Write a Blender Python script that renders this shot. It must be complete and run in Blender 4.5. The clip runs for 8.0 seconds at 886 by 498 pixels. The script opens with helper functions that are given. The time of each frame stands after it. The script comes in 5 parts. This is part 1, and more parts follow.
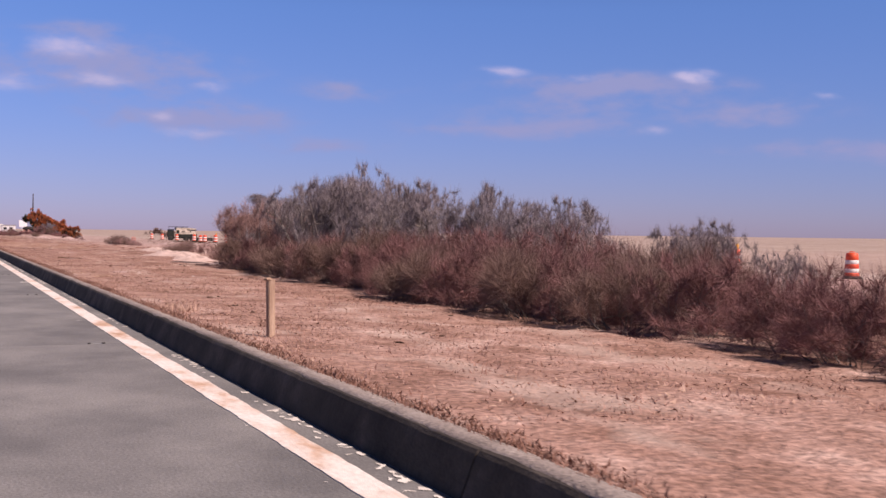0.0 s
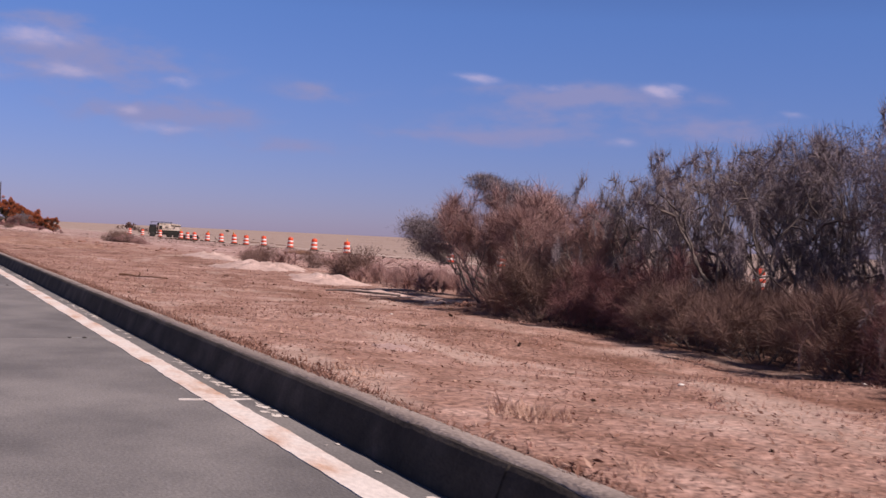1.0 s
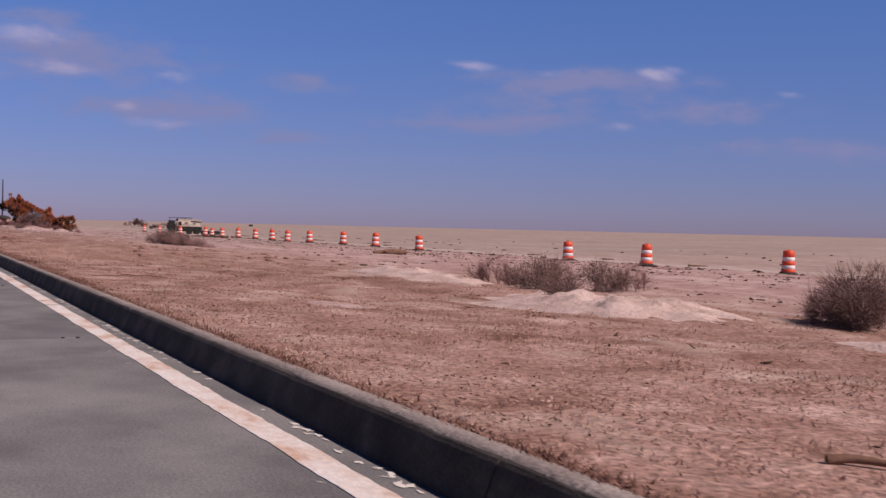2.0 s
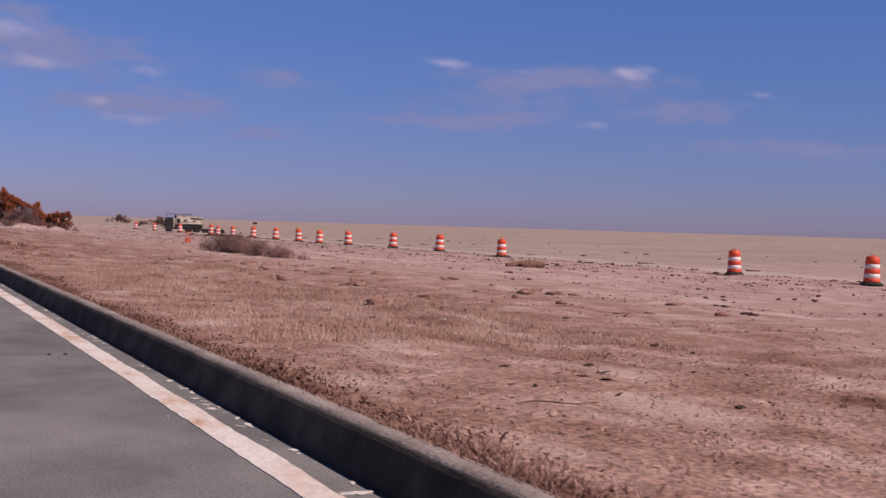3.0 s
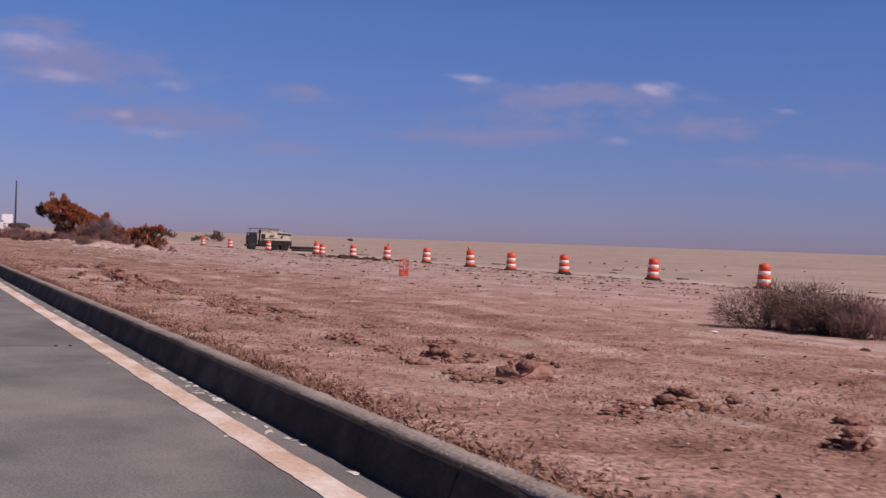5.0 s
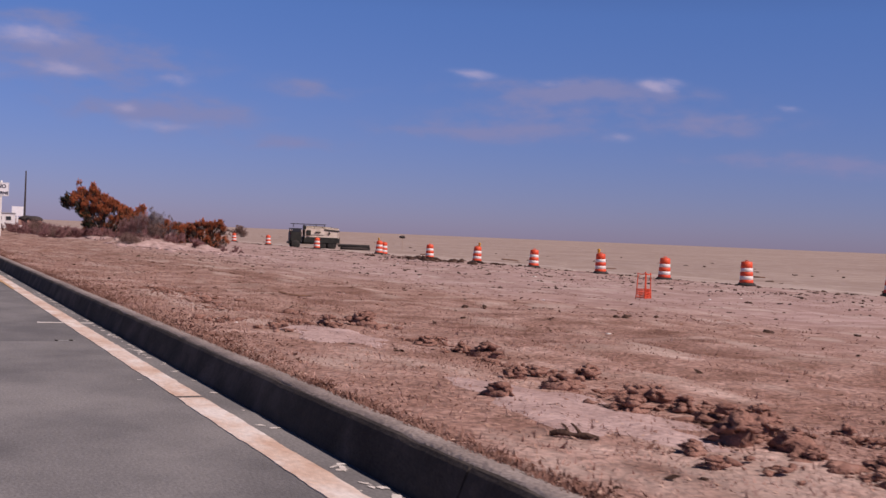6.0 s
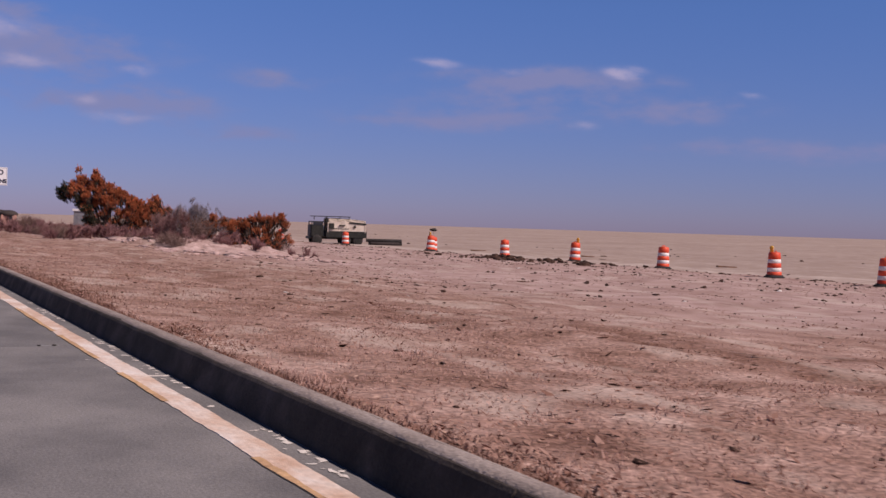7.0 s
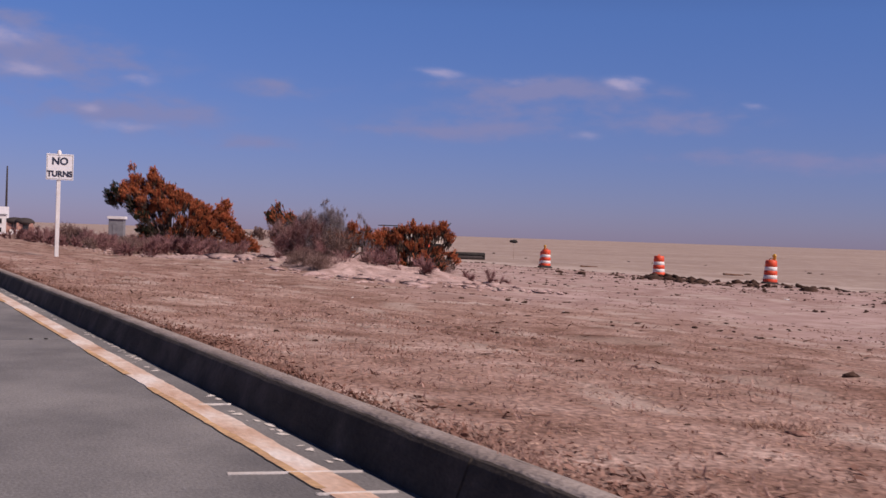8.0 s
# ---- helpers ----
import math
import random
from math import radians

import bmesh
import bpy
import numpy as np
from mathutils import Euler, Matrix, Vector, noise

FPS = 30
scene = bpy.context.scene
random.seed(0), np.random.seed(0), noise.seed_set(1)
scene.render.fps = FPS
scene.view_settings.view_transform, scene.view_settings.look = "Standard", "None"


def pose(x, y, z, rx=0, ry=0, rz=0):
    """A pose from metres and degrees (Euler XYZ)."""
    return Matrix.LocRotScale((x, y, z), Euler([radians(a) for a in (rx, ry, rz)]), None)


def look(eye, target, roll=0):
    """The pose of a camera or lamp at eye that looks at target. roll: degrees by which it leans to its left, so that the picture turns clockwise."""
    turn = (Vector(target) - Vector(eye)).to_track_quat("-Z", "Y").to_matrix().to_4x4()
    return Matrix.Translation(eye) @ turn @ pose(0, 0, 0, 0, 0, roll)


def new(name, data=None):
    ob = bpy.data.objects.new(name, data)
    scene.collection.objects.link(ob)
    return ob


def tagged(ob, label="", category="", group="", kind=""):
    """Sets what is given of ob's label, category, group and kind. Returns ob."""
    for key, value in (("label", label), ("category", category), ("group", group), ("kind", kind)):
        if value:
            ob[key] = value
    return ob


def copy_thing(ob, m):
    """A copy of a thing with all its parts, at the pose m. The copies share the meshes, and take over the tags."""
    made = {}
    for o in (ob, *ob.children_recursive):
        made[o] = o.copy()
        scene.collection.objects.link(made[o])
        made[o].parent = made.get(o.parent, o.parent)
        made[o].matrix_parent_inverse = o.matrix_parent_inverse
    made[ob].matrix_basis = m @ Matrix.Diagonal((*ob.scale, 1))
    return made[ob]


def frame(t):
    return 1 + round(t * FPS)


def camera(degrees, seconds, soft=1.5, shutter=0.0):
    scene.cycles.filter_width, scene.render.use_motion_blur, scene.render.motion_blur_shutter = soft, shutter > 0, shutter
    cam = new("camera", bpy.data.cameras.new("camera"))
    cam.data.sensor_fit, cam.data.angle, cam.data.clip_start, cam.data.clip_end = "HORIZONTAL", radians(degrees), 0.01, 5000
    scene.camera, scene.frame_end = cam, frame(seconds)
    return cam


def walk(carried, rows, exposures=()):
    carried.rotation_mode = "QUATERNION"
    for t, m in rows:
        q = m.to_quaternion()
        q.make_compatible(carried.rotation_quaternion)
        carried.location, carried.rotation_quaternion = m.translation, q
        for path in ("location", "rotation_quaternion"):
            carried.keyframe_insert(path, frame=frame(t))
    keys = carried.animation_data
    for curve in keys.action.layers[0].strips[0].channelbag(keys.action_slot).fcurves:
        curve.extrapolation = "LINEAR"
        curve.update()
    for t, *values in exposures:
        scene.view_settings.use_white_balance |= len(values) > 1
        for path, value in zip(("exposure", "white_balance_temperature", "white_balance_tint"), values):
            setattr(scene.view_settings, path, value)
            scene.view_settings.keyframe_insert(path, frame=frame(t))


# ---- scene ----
cam = camera(42.0, 8.0, soft=1.5, shutter=0.03)
PATH = [
    (0, (-1.584, 0.000, 0.908), (6.367, 18.350, 0.639), 0.68),
    (0.2, (-1.637, 2.911, 0.908), (6.577, 21.145, 0.675), 2.20),
    (0.5, (-1.646, 7.234, 0.894), (6.832, 25.347, 0.722), 1.55),
    (1, (-1.713, 14.735, 0.890), (6.783, 32.840, 0.723), 2.70),
    (1.5, (-1.691, 21.956, 0.901), (6.707, 40.106, 0.659), 1.21),
    (1.7, (-1.647, 24.786, 0.908), (6.745, 42.937, 0.559), 1.20),
    (2.8, (-1.650, 41.446, 0.908), (7.327, 59.316, 0.604), 1.84),
    (3, (-1.672, 44.359, 0.989), (7.241, 62.258, 0.591), 1.68),
    (3.5, (-1.666, 50.869, 0.912), (6.942, 68.921, 0.655), 1.59),
    (4, (-1.783, 57.748, 0.967), (6.674, 75.871, 0.762), 2.73),
    (4.5, (-1.754, 65.200, 0.937), (6.678, 83.335, 0.719), 1.95),
    (4.7, (-1.669, 68.054, 0.940), (6.821, 86.161, 0.795), 1.89),
    (5.8, (-1.690, 83.877, 0.909), (6.967, 101.905, 0.682), 2.15),
    (6, (-1.655, 86.853, 0.938), (6.889, 104.935, 0.707), 2.34),
    (6.5, (-1.562, 94.176, 0.854), (7.008, 112.245, 0.641), 1.95),
    (7, (-1.747, 101.661, 0.984), (7.324, 119.481, 0.588), 1.74),
    (7.5, (-1.733, 108.666, 0.929), (7.500, 126.404, 0.634), 1.72),
    (8, (-1.707, 115.885, 0.894), (7.331, 133.724, 0.663), 1.91),
]
walk(cam, [(t, look(eye, target, roll)) for t, eye, target, roll in PATH],
     exposures=[(0.0, 0.55, 7250, 26), (0.2, 0.74, 7350, 26), (0.5, 0.76, 7450, 26), (1.0, 0.31, 7080, 26), (1.5, 0.04, 6930, 26), (8.0, 0.05, 6930, 26)])

# ---- world, sun ----
SUN_AZ, SUN_EL = radians(145), radians(46)
world = bpy.data.worlds.new("sky")
scene.world = world
world.use_nodes = True


def build_sky(nt):
    n, l = nt.nodes, nt.links
    n.clear()

    def math_node(op, a, b=None, clamp=False):
        m = n.new("ShaderNodeMath")
        m.operation, m.use_clamp = op, clamp
        for k, v in enumerate((a, b)):
            if v is None:
                continue
            if isinstance(v, (int, float)):
                m.inputs[k].default_value = v
            else:
                l.new(v, m.inputs[k])
        return m.outputs[0]

    sky = n.new("ShaderNodeTexSky")
    sky.sky_type, sky.sun_disc = "NISHITA", False
    sky.sun_elevation, sky.sun_rotation = SUN_EL, SUN_AZ
    sky.air_density, sky.dust_density, sky.ozone_density = 0.8, 0.2, 4.0
    co = n.new("ShaderNodeTexCoord")
    sep = n.new("ShaderNodeSeparateXYZ")
    l.new(co.outputs["Generated"], sep.inputs[0])
    az = math_node("MULTIPLY", math_node("ARCTAN2", sep.outputs[0], sep.outputs[1]), 57.2958)
    el = math_node("MULTIPLY", math_node("ARCSINE", sep.outputs[2]), 57.2958)
    wob = n.new("ShaderNodeTexNoise")
    wob.inputs["Scale"].default_value, wob.inputs["Detail"].default_value = 16.0, 5.0
    mp = n.new("ShaderNodeMapping")
    mp.inputs["Scale"].default_value = (1, 1, 2.4)
    l.new(co.outputs["Generated"], mp.inputs[0])
    l.new(mp.outputs[0], wob.inputs["Vector"])
    soft = math_node("SUBTRACT", wob.outputs["Fac"], 0.5)
    az = math_node("ADD", az, math_node("MULTIPLY", soft, 3.0))
    el = math_node("ADD", el, math_node("MULTIPLY", soft, 0.9))

    def puffs(rows):
        total = None
        for a, e, wa, we, k in rows:
            p = math_node("DIVIDE", math_node("SUBTRACT", az, a), wa)
            q = math_node("DIVIDE", math_node("SUBTRACT", el, e), we)
            r = math_node("ADD", math_node("MULTIPLY", p, p), math_node("MULTIPLY", q, q))
            g = math_node("MULTIPLY", math_node("POWER", 2.718, math_node("MULTIPLY", r, -1.0)), k)
            total = g if total is None else math_node("ADD", total, g)
        return total

    bright = puffs(BRIGHT)
    dull = puffs(DULL)
    grain = n.new("ShaderNodeTexNoise")
    grain.inputs["Scale"].default_value, grain.inputs["Detail"].default_value = 34.0, 8.0
    l.new(mp.outputs[0], grain.inputs["Vector"])
    ragged = math_node("SUBTRACT", grain.outputs["Fac"], 0.5)

    def billow(puff, rough, lo, hi, most):
        edge = math_node("ADD", puff, math_node("MULTIPLY", math_node("MULTIPLY", ragged, rough), math_node("MULTIPLY", puff, 3.0, clamp=True)))
        mr = n.new("ShaderNodeMapRange")
        mr.interpolation_type = "SMOOTHSTEP"
        mr.inputs[1].default_value, mr.inputs[2].default_value, mr.inputs[4].default_value = lo, hi, most
        l.new(edge, mr.inputs[0])
        return mr.outputs[0]

    bright = billow(bright, 0.9, 0.03, 0.95, 0.8)
    dull = billow(dull, 1.3, 0.03, 0.85, 0.85)
    # the clear sky, deepened as it is over the sea in winter
    ramp = n.new("ShaderNodeValToRGB")
    ramp.color_ramp.elements[0].color = HORIZON
    ramp.color_ramp.elements[1].color = HIGH
    ramp.color_ramp.elements[1].position = 0.50
    mid = ramp.color_ramp.elements.new(0.19)
    mid.color = MIDDLE
    l.new(math_node("MULTIPLY", sep.outputs[2], 1.0, clamp=True), ramp.inputs[0])
    tint = n.new("ShaderNodeMix")
    tint.data_type, tint.blend_type = "RGBA", "MULTIPLY"
    tint.inputs[0].default_value = 1.0
    l.new(sky.outputs[0], tint.inputs[6])
    l.new(ramp.outputs[0], tint.inputs[7])
    last = tint.outputs[2]
    for fac, colour in ((dull, CLOUD_DULL), (bright, CLOUD_BRIGHT)):
        mix = n.new("ShaderNodeMix")
        mix.data_type = "RGBA"
        l.new(fac, mix.inputs[0])
        l.new(last, mix.inputs[6])
        mix.inputs[7].default_value = colour
        last = mix.outputs[2]
    bg = n.new("ShaderNodeBackground")
    bg.inputs[1].default_value = 0.1
    l.new(last, bg.inputs[0])
    out = n.new("ShaderNodeOutputWorld")
    l.new(bg.outputs[0], out.inputs[0])


HORIZON, MIDDLE, HIGH = (0.385, 0.357, 0.60, 1), (0.405, 0.58, 0.875, 1), (0.15, 0.165, 0.22, 1)
CLOUD_DULL, CLOUD_BRIGHT = (1.98, 2.36, 4.25, 1), (4.3, 4.15, 5.7, 1)
# azimuth, elevation, half width, half height (degrees), strength
BRIGHT = [(26.4, 8.0, 1.3, 0.26, 0.6), (35.8, 7.75, 1.0, 0.36, 0.7), (5.2, 8.6, 2.0, 0.55, 0.5), (6.9, 7.1, 1.8, 0.32, 0.5), (3.0, 6.8, 1.2, 0.4, 0.4),
          (11.2, 4.75, 1.9, 0.22, 0.35), (9.7, 5.5, 0.7, 0.3, 0.3), (12.0, 7.0, 0.8, 0.36, 0.35), (41.4, 6.6, 0.8, 0.25, 0.35), (33.6, 5.1, 0.9, 0.3, 0.3), (30.3, 7.7, 1.1, 0.2, 0.3)]
DULL = [(32.0, 7.3, 5.5, 0.55, 0.9), (27.5, 5.2, 5.5, 0.5, 0.7), (38.5, 5.9, 3.2, 0.55, 0.7), (7.0, 7.6, 5.5, 1.1, 0.75), (11.5, 5.4, 4.2, 0.8, 0.75),
        (18.6, 7.0, 2.4, 0.45, 0.55), (41.5, 4.2, 4.5, 0.4, 0.5), (46.0, 3.9, 4.0, 0.45, 0.5), (17.5, 4.2, 3.5, 0.35, 0.45), (6.0, 9.4, 3.0, 0.4, 0.4), (30.0, 6.2, 6.0, 0.5, 0.4)]
build_sky(world.node_tree)

sun = new("sun", bpy.data.lights.new("sun", "SUN"))
sun.data.energy, sun.data.angle, sun.data.color = 4.0, radians(0.55), (1.0, 0.94, 0.86)
sun.matrix_world = look((0, 0, 60), Vector((0, 0, 60)) - Vector((math.sin(SUN_AZ) * math.cos(SUN_EL), math.cos(SUN_AZ) * math.cos(SUN_EL), math.sin(SUN_EL))))

# ---- materials ----


def material(name, stops, scale=4.0, detail=6.0, rough=0.85, bump=0.0, bump_scale=60.0, fine=None, metal=0.0, by_object=0.0, stretch=(1, 1, 1), coords="Object", spec=0.3, distortion=0.0):
    """A noise-driven surface: stops are (position, colour) of a ramp, fine a second scale of grain."""
    m = bpy.data.materials.new(name)
    m.use_nodes = True
    n, l = m.node_tree.nodes, m.node_tree.links
    b = n["Principled BSDF"]
    b.inputs["Roughness"].default_value, b.inputs["Metallic"].default_value = rough, metal
    b.inputs["Specular IOR Level"].default_value = spec
    co = n.new("ShaderNodeTexCoord")
    mp = n.new("ShaderNodeMapping")
    mp.inputs["Scale"].default_value = stretch
    l.new(co.outputs[coords], mp.inputs[0])
    tx = n.new("ShaderNodeTexNoise")
    tx.inputs["Scale"].default_value, tx.inputs["Detail"].default_value, tx.inputs["Roughness"].default_value = scale, detail, 0.6
    tx.inputs["Distortion"].default_value = distortion
    l.new(mp.outputs[0], tx.inputs["Vector"])
    ramp = n.new("ShaderNodeValToRGB")
    e = ramp.color_ramp.elements
    while len(e) < len(stops):
        e.new(0.5)
    for k, (p, c) in enumerate(stops):
        e[k].position, e[k].color = p, (*c, 1)
    fac = tx.outputs["Fac"]
    if by_object:
        info = n.new("ShaderNodeObjectInfo")
        mad = n.new("ShaderNodeMath")
        mad.operation = "MULTIPLY_ADD"
        l.new(info.outputs["Random"], mad.inputs[0])
        mad.inputs[1].default_value = by_object
        add = n.new("ShaderNodeMath")
        add.operation = "SUBTRACT"
        l.new(fac, add.inputs[0])
        add.inputs[1].default_value = by_object / 2
        l.new(add.outputs[0], mad.inputs[2])
        fac = mad.outputs[0]
    l.new(fac, ramp.inputs[0])
    colour = ramp.outputs[0]
    if fine:
        f_scale, f_lo, f_hi = fine
        t2 = n.new("ShaderNodeTexNoise")
        t2.inputs["Scale"].default_value, t2.inputs["Detail"].default_value = f_scale, 4.0
        l.new(mp.outputs[0], t2.inputs["Vector"])
        mr = n.new("ShaderNodeMapRange")
        mr.inputs[1].default_value, mr.inputs[2].default_value, mr.inputs[3].default_value, mr.inputs[4].default_value = 0.3, 0.7, f_lo, f_hi
        l.new(t2.outputs["Fac"], mr.inputs[0])
        mx = n.new("ShaderNodeMix")
        mx.data_type, mx.blend_type = "RGBA", "MULTIPLY"
        mx.inputs[0].default_value = 1.0
        l.new(colour, mx.inputs[6])
        l.new(mr.outputs[0], mx.inputs[7])
        colour = mx.outputs[2]
    l.new(colour, b.inputs["Base Color"])
    if bump:
        t3 = n.new("ShaderNodeTexNoise")
        t3.inputs["Scale"].default_value, t3.inputs["Detail"].default_value = bump_scale, 5.0
        l.new(mp.outputs[0], t3.inputs["Vector"])
        bp = n.new("ShaderNodeBump")
        bp.inputs["Strength"].default_value, bp.inputs["Distance"].default_value = bump, 0.02
        l.new(t3.outputs["Fac"], bp.inputs["Height"])
        l.new(bp.outputs[0], b.inputs["Normal"])
    return m


def ground_material():
    """Trodden sandy turf by the road, turning to bare beach sand beyond the drums."""
    m = material("sandy_turf", [(0.31, (0.228, 0.125, 0.098)), (0.44, (0.359, 0.214, 0.174)), (0.56, (0.446, 0.284, 0.242)), (0.70, (0.605, 0.427, 0.377))],
                 scale=1.7, detail=9.0, rough=0.95, bump=1.0, bump_scale=24.0, fine=(24.0, 0.52, 1.36), spec=0.1)
    n, l = m.node_tree.nodes, m.node_tree.links
    b = n["Principled BSDF"]
    turf = b.inputs["Base Color"].links[0].from_socket
    co = n.new("ShaderNodeTexCoord")
    sep = n.new("ShaderNodeSeparateXYZ")
    l.new(co.outputs["Object"], sep.inputs[0])
    wob = n.new("ShaderNodeTexNoise")
    wob.inputs["Scale"].default_value, wob.inputs["Detail"].default_value = 0.25, 5.0
    l.new(co.outputs["Object"], wob.inputs["Vector"])
    mad = n.new("ShaderNodeMath")
    mad.operation = "MULTIPLY_ADD"
    l.new(wob.outputs["Fac"], mad.inputs[0])
    mad.inputs[1].default_value = 14.0
    l.new(sep.outputs[0], mad.inputs[2])
    # turf -> disturbed pale sand -> beach
    for lo, hi, colours, scale in ((13.0, 20.0, ((0.383, 0.247, 0.226), (0.548, 0.384, 0.361)), 1.4), (37.5, 40.0, ((0.370, 0.270, 0.240), (0.451, 0.338, 0.299)), 0.05)):
        mr = n.new("ShaderNodeMapRange")
        mr.inputs[1].default_value, mr.inputs[2].default_value = lo, hi
        l.new(mad.outputs[0], mr.inputs[0])
        tx = n.new("ShaderNodeTexNoise")
        tx.inputs["Scale"].default_value, tx.inputs["Detail"].default_value = scale, 8.0
        l.new(co.outputs["Object"], tx.inputs["Vector"])
        rp = n.new("ShaderNodeValToRGB")
        rp.color_ramp.elements[0].position, rp.color_ramp.elements[1].position = 0.35, 0.68
        rp.color_ramp.elements[0].color, rp.color_ramp.elements[1].color = (*colours[0], 1), (*colours[1], 1)
        l.new(tx.outputs["Fac"], rp.inputs[0])
        mx = n.new("ShaderNodeMix")
        mx.data_type = "RGBA"
        l.new(mr.outputs[0], mx.inputs[0])
        l.new(turf, mx.inputs[6])
        l.new(rp.outputs[0], mx.inputs[7])
        turf = mx.outputs[2]

    def noise_range(scale, stretch, lo, hi, detail=5.0):
        mp = n.new("ShaderNodeMapping")
        mp.inputs["Scale"].default_value = stretch
        l.new(co.outputs["Object"], mp.inputs[0])
        tx = n.new("ShaderNodeTexNoise")
        tx.inputs["Scale"].default_value, tx.inputs["Detail"].default_value = scale, detail
        l.new(mp.outputs[0], tx.inputs["Vector"])
        mr = n.new("ShaderNodeMapRange")
        mr.inputs[1].default_value, mr.inputs[2].default_value, mr.inputs[3].default_value, mr.inputs[4].default_value = 0.36, 0.64, lo, hi
        l.new(tx.outputs["Fac"], mr.inputs[0])
        return mr.outputs[0]

    def blend(kind, fac, a, colour):
        mx = n.new("ShaderNodeMix")
        mx.data_type, mx.blend_type = "RGBA", kind
        l.new(fac, mx.inputs[0])
        l.new(a, mx.inputs[6])
        mx.inputs[7].default_value = (*colour, 1)
        return mx.outputs[2]

    def band(centre, half, fade):
        """One where the ground lies within half of x = centre, wandering a little."""
        off = n.new("ShaderNodeMath")
        off.operation = "ADD"
        l.new(sep.outputs[0], off.inputs[0])
        l.new(noise_range(0.12, (0.3, 1, 1), -0.5 - centre, 0.5 - centre, 2.0), off.inputs[1])
        ab = n.new("ShaderNodeMath")
        ab.operation = "ABSOLUTE"
        l.new(off.outputs[0], ab.inputs[0])
        mr = n.new("ShaderNodeMapRange")
        mr.inputs[1].default_value, mr.inputs[2].default_value, mr.inputs[3].default_value, mr.inputs[4].default_value = half, half + fade, 1.0, 0.0
        l.new(ab.outputs[0], mr.inputs[0])
        mul = n.new("ShaderNodeMath")
        mul.operation = "MULTIPLY"
        l.new(mr.outputs[0], mul.inputs[0])
        l.new(noise_range(0.9, (1, 0.35, 1), 0.1, 0.85), mul.inputs[1])
        return mul.outputs[0]

    # brown dead patches and pale sandy streaks, then the wheel tracks
    turf = blend("MULTIPLY", noise_range(0.42, (1, 0.45, 1), 0.0, 0.75), turf, (0.80, 0.755, 0.73))
    turf = blend("MIX", noise_range(1.3, (1, 0.5, 1), -0.75, 0.44, 8.0), turf, (0.606, 0.484, 0.432))
    for centre, half in ((3.2, 0.16), (4.7, 0.22)):
        turf = blend("MULTIPLY", band(centre, half, 0.5), turf, (0.68, 0.60, 0.56))
    # the turf is greyer further along the road
    far = n.new("ShaderNodeMapRange")
    far.inputs[1].default_value, far.inputs[2].default_value = 88.0, 116.0
    l.new(sep.outputs[1], far.inputs[0])
    turf = blend("MULTIPLY", far.outputs[0], turf, (0.94, 0.985, 0.985))
    # darker line under the drums and the pale berm behind it
    turf = blend("MULTIPLY", band(30.5, 0.3, 1.0), turf, (0.72, 0.64, 0.60))
    turf = blend("MIX", band(34.8, 1.4, 2.2), turf, (0.53, 0.435, 0.395))
    l.new(turf, b.inputs["Base Color"])
    return m


M_GROUND = ground_material()
M_ROAD = material("weathered_asphalt", [(0.36, (0.143, 0.138, 0.142)), (0.5, (0.198, 0.190, 0.192)), (0.64, (0.253, 0.241, 0.240))], scale=1.6, detail=10, rough=0.8, bump=0.25, bump_scale=160, fine=(120, 0.75, 1.25), by_object=0.03, stretch=(0.6, 0.5, 1))
M_BED = material("road_bed", [(0.3, (0.02, 0.02, 0.02)), (0.7, (0.045, 0.04, 0.04))], scale=3)
# well below bare concrete: the kerb face's shade is put into this colour
M_KERB = material("shade_dark_kerb_concrete", [(0.3, (0.034, 0.028, 0.025)), (0.5, (0.061, 0.050, 0.045)), (0.74, (0.128, 0.107, 0.097))], scale=2.6, detail=9, rough=0.92, bump=0.5, bump_scale=70, fine=(45, 0.85, 1.12), by_object=0.06)
M_LINE = material("worn_white_paint", [(0.28, (0.48, 0.28, 0.18)), (0.38, (0.66, 0.46, 0.36)), (0.44, (0.75, 0.62, 0.56)), (0.56, (0.82, 0.76, 0.73))], scale=1.9, detail=9, rough=0.7, bump=0.2, bump_scale=90, fine=(22, 0.82, 1.06), stretch=(2.0, 0.9, 1))
M_LINE_OLD = material("old_peach_stained_paint", [(0.28, (0.48, 0.28, 0.18)), (0.38, (0.66, 0.46, 0.36)), (0.47, (0.73, 0.56, 0.47)), (0.62, (0.85, 0.77, 0.73))], scale=1.9, detail=9, rough=0.7, bump=0.2, bump_scale=90, fine=(22, 0.82, 1.06), stretch=(2.0, 0.9, 1))
M_YELLOW = material("faded_yellow_paint", [(0.35, (0.52, 0.32, 0.19)), (0.6, (0.70, 0.45, 0.25))], scale=3.0, rough=0.75, fine=(30, 0.7, 1.1), bump=0.1)
M_CHIP = material("paint_chip", [(0.3, (0.62, 0.56, 0.52)), (0.7, (0.82, 0.78, 0.75))], scale=8, rough=0.7)
M_SAND = material("pale_sand", [(0.3, (0.448, 0.320, 0.286)), (0.5, (0.594, 0.441, 0.403)), (0.7, (0.706, 0.551, 0.509))], scale=1.9, detail=9, rough=0.95, bump=0.8, bump_scale=16, fine=(30, 0.8, 1.1), spec=0.1)
M_DUNE = material("pinkish_dune_sand", [(0.3, (0.358, 0.239, 0.218)), (0.5, (0.482, 0.341, 0.318)), (0.7, (0.605, 0.446, 0.422))], scale=2.4, detail=9, rough=0.95, bump=1.0, bump_scale=14, fine=(30, 0.75, 1.12), spec=0.1)
